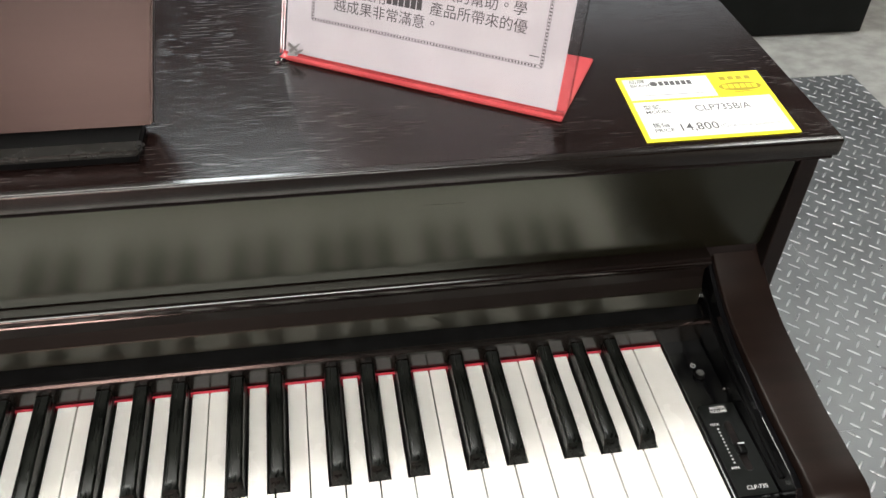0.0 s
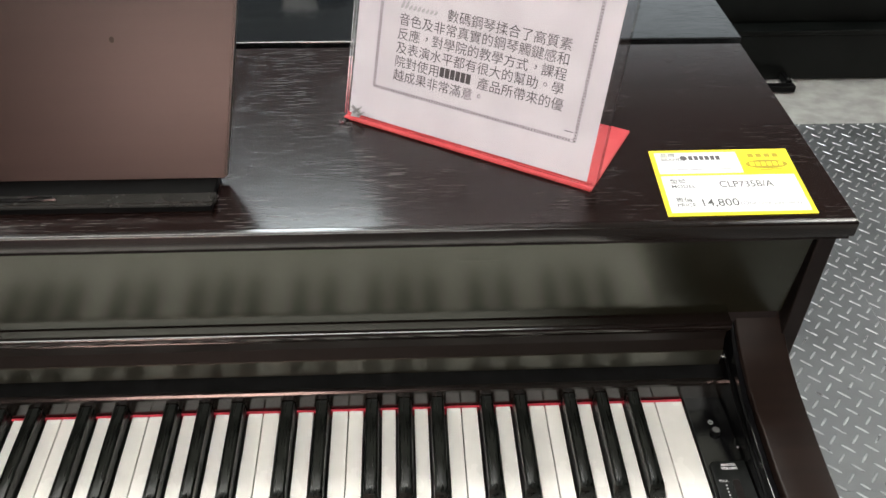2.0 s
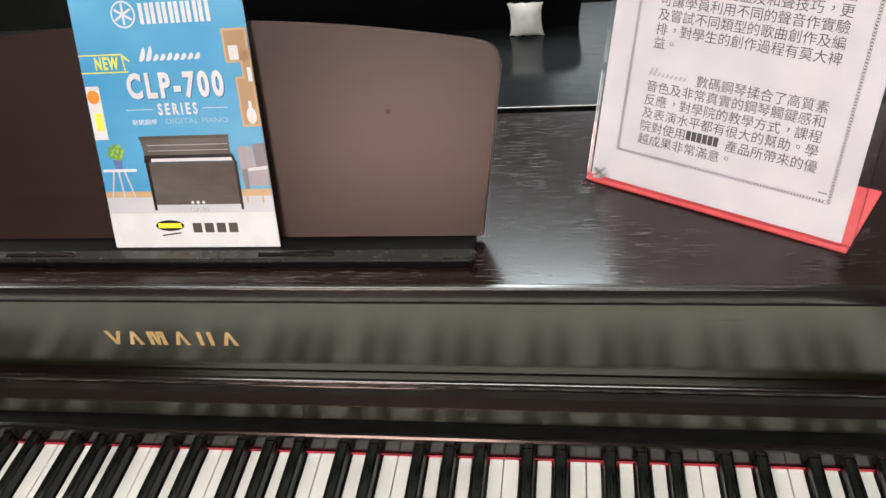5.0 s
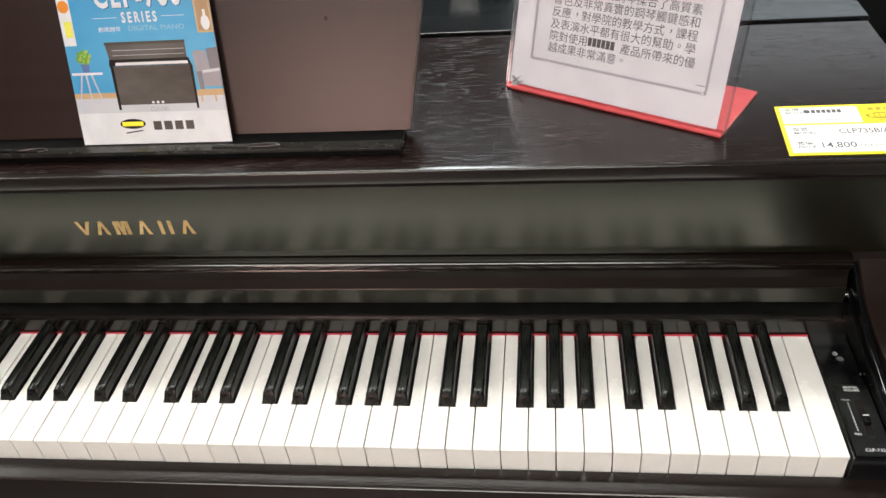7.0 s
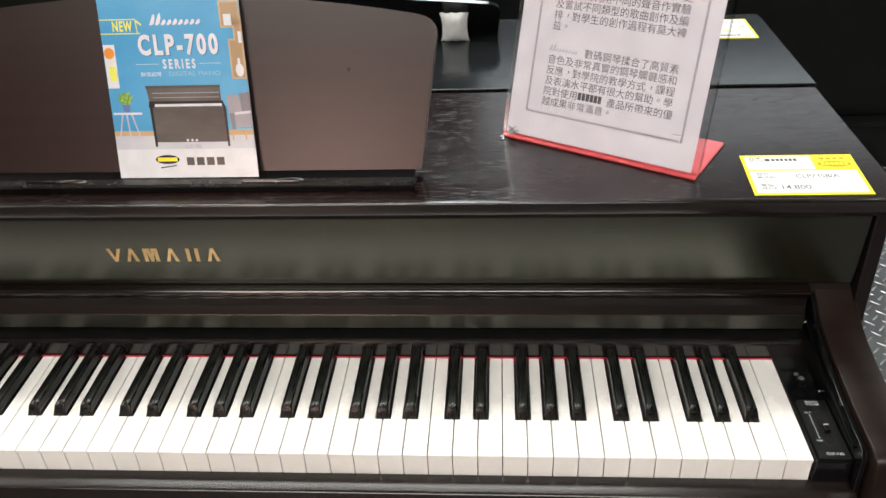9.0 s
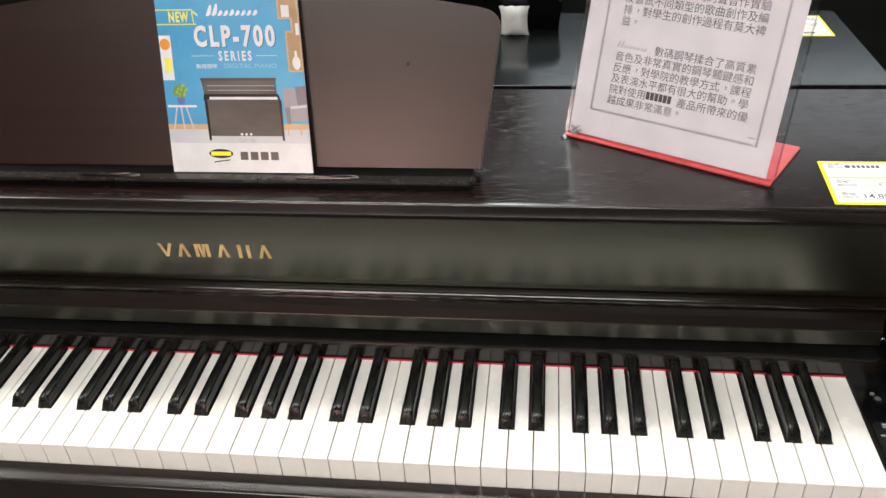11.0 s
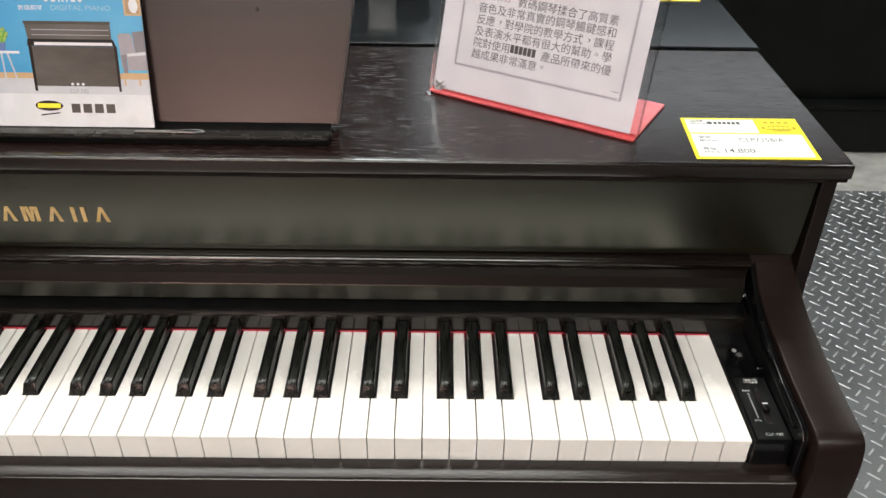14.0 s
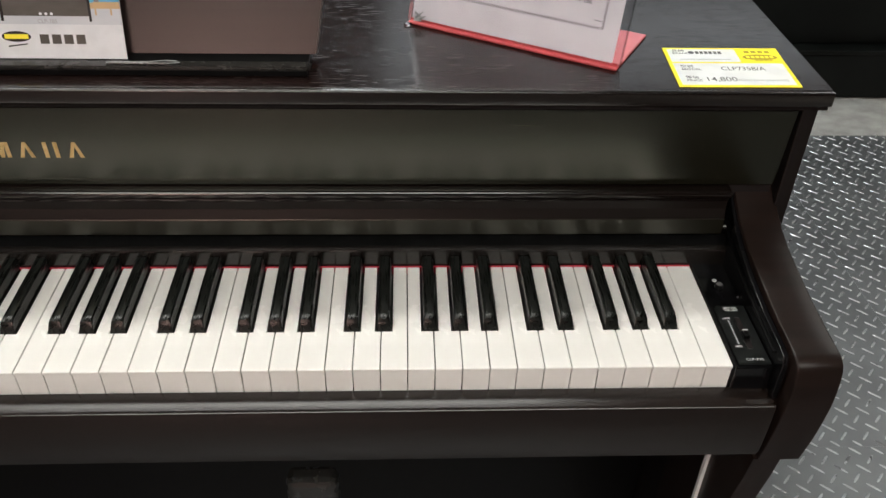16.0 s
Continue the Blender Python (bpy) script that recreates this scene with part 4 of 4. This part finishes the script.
part("red_backing", slab(rect(0.0010, 0.000, 0.2165, 0.0018), 0.0030, FACE, -0.0045), RED_ACRYLIC, sign)
front = part("front_pane", slab(rect(0.0, 0.0, 0.2195, 0.302), 0.0020, FACE, 0.0012), ACRYLIC, sign, "clear acrylic pane")
back = part("back_pane", slab(rect(0.0, 0.0, 0.2195, 0.302), 0.0020, FACE, -0.0034), ACRYLIC, sign)
front.visible_shadow = back.visible_shadow = False
TL = 0.00045
PRINT = FACE @ Matrix.Translation((0.0037, 0.0045, 0))


def row_v(h):
    return (h - 0.0034) / math.cos(LEAN_S)


rows = [(0.041, "越成果非常滿意。"), (0.0725, "反應，對學院的教學方式，課程"), (0.0620, "及表演水平都有很大的幫助。學"), (0.0832, "音色及非常真實的鋼琴觸鍵感和"),
        (0.1165, "益。"), (0.1268, "排，對學生的創作過程有莫大裨"), (0.1374, "及嘗試不同類型的歌曲創作及編"), (0.1480, "可讓學員利用不同的聲音作實驗"),]
EM = 0.01005
U0 = 0.0362


def chinese_row(body, u, hgt):
    """A row of square cells; commas and stops stand in the middle of theirs."""
    v = row_v(hgt) - 0.0042
    lettering("".join("\u3000" if c in "，。" else c for c in body).rstrip("\u3000"), EM, PRINT, u, v, TL, INK, sign)
    for k, c in enumerate(body):
        if c in "，。":
            lettering(c, EM, PRINT, u + (k + 0.32) * EM, v + 0.33 * EM, TL, INK, sign)


for hgt, body in rows:
    chinese_row(body, U0, hgt)
lettering("院對使用", EM, PRINT, U0, row_v(0.0515) - 0.0042, TL, INK, sign)
lettering("產品所帶來的優", EM, PRINT, 0.1085, row_v(0.0510) - 0.0042, TL, INK, sign)
lettering("數碼鋼琴揉合了高質素", EM, PRINT, 0.0762, row_v(0.0936) - 0.0042, TL, INK, sign)
chinese_row("發展鍵盤及和聲技巧，更", 0.0665, 0.1586)
lettering("它不單能協", EM, PRINT, 0.1270, row_v(0.1692) - 0.0042, TL, INK, sign)


def sign_ink(points, mat=INK, name="print_bar"):
    part(name, slab(points, 0.0001, PRINT, TL), mat, sign)


v = row_v(0.0512)
for k in range(6):
    sign_ink(rect(0.0765 + k * 0.0045, v - 0.0036, 0.0803 + k * 0.0045, v + 0.0040), INK, "maker_mark")
v = row_v(0.0938)
for k, tall in enumerate(SCRIPT):
    sign_ink(stroke(0.0362 + k * 0.0036, v - 0.0030, 0.0029, 0.0034 * tall), INK_GREY, "series_mark")
for h, u0, u1 in ((0.1586, 0.0365, 0.0655), (0.1692, 0.0365, 0.1255), (0.180, 0.0365, 0.176), (0.1905, 0.0365, 0.176), (0.201, 0.0365, 0.12)):
    v = row_v(h)
    n = int((u1 - u0) / EM)
    for k in range(n):
        sign_ink(rect(u0 + k * EM + 0.001, v - 0.0036, u0 + k * EM + 0.0088, v + 0.0040), INK_GREY)
# chain border: small beads on two rules
U_L, U_R, V_B, V_T = 0.0203, 0.1925, row_v(0.0275), 0.272
for a, b in ((rect(U_L - 0.0012, V_B, U_L - 0.0009, V_T), 0), (rect(U_L + 0.0009, V_B, U_L + 0.0012, V_T), 0), (rect(U_R - 0.0012, V_B, U_R - 0.0009, V_T), 0), (rect(U_R + 0.0009, V_B, U_R + 0.0012, V_T), 0),
             (rect(U_L, V_B - 0.0012, U_R, V_B - 0.0009), 0), (rect(U_L, V_B + 0.0009, U_R, V_B + 0.0012), 0)):
    sign_ink(a, CARD_INK, "border_rule")
bm = bmesh.new()


def bead(u, w):
    q = [bm.verts.new(PRINT @ Vector((u + 0.0009 * x, w + 0.0009 * y, TL + 0.0001))) for x, y in ((-1, 0), (0, -1), (1, 0), (0, 1))]
    bm.faces.new(q)


for k in range(int((V_T - V_B) / 0.0023)):
    bead(U_L, V_B + k * 0.0023)
    bead(U_R, V_B + k * 0.0023)
for k in range(1, int((U_R - U_L) / 0.0023)):
    bead(U_L + k * 0.0023, V_B)
tagged(part("border_bead", bm, CARD_INK, sign), kind="stuff")
sign_ink(rect(0.183, V_B + 0.006, 0.190, V_B + 0.0066), INK)
tape = part("tape_scrap", slab([(0.006, -0.0005), (0.0145, 0.0005), (0.0150, 0.006), (0.0125, 0.0085), (0.009, 0.0075)], 0.0003, FACE, 0.0033), TAPE, sign, "crumpled grey tape scrap")
for a, b, c, d in ((0.0085, 0.003, 0.0165, 0.0105), (0.0070, 0.0085, 0.0145, 0.0045), (0.0130, 0.002, 0.0195, 0.0065)):
    # folded ridges of the scrap
    nu, nv = 0.0012 * (d - b) / math.hypot(c - a, d - b), -0.0012 * (c - a) / math.hypot(c - a, d - b)
    part("tape_fold", slab([(a + nu, b + nv), (c + nu * 0.4, d + nv * 0.4), (c - nu * 0.4, d - nv * 0.4), (a - nu, b - nv)][::-1], 0.0009, FACE, 0.0036), TAPE_DARK, tape)
part("clear_foot", slab([(0.000, -0.0065), (0.0045, -0.007), (0.006, -0.001), (0.001, -0.0005)], 0.002, BASE, 0.0), ACRYLIC, sign)


# ---- price cards ----
def price_card(corner, right, up, label):
    o = Vector(corner)
    m = axes(o, Vector(right) - o, Vector(up) - o)
    w, h = (Vector(right) - o).length, (Vector(up) - o).length
    card = thing("price_card", corner, label, "price card", "price cards")
    s = w / 0.110
    part("card", slab(rect(0, 0, w, h), 0.0005, m, 0.0003), YELLOW, card)

    def on(points, mat, lift=0.0010, name="print"):
        part(name, slab([(u * s, v * h / 0.084) for u, v in points], 0.0001, m, lift), mat, card)
    e = 0.0035
    on(rect(e, e, 0.110 - e, 0.049), CARD_WHITE, 0.0009, "white_field")
    on(rect(e, 0.052, 0.0685, 0.084 - e), CARD_WHITE, 0.0009, "white_field")
    on(oval(0.089, 0.063, 0.0165, 0.0060, 24), YELLOW_DARK, 0.0009)
    for k in range(6):
        on(rect(0.076 + k * 0.0045, 0.0605, 0.0793 + k * 0.0045, 0.0655), YELLOW, 0.0011)
    for k in range(4):
        on(rect(0.077 + k * 0.0065, 0.0725, 0.0815 + k * 0.0065, 0.0775), YELLOW_DARK, 0.0009, "name_bar")
    on([(0.082, 0.0545), (0.100, 0.0560), (0.100, 0.0568), (0.082, 0.0557)], YELLOW_DARK, 0.0009)
    on(oval(0.0255, 0.0725, 0.0028, 0.0032, 18), CARD_INK, 0.0011)
    for k in range(6):
        on(rect(0.0295 + k * 0.0043, 0.0697, 0.0327 + k * 0.0043, 0.0753), CARD_INK, 0.0011, "maker_mark")
    on(rect(0.012, 0.0568, 0.060, 0.0575), INK_GREY, 0.0011, "print_bar")
    for t, u, v, z, mat in (("品牌", 0.0075, 0.0745, 0.0062, CARD_INK), ("BRAND", 0.0075, 0.0692, 0.0050, CARD_INK), ("型號", 0.0090, 0.0395, 0.0062, CARD_INK), ("MODEL", 0.0090, 0.0335, 0.0055, CARD_INK),
                            ("售價", 0.0090, 0.0165, 0.0062, CARD_INK), ("PRICE", 0.0090, 0.0105, 0.0055, CARD_INK), ("CLP735B/A", 0.0455, 0.0335, 0.0110, CARD_INK), ("14,800", 0.0262, 0.0105, 0.0125, CARD_INK),
                            ("(One time payment)", 0.0560, 0.0112, 0.0066, INK_GREY)):
        lettering(t, z * s, m, u * s, v * h / 0.084, 0.0011, mat, card, width={"CLP735B/A": 0.041 * s, "14,800": 0.0268 * s, "(One time payment)": 0.045 * s}.get(t), bold=0.00005)
    return card


price_card((-0.0420, 0.1585, LID_Z), (0.0690, 0.1590, LID_Z), (-0.0372, 0.2420, LID_Z), "yellow-edged white price card lying on the rosewood lid")
price_card((0.0750, 0.6880, LID_Z), (-0.0350, 0.6880, LID_Z), (0.0750, 0.6050, LID_Z), "yellow-edged white price card lying on the black lid")
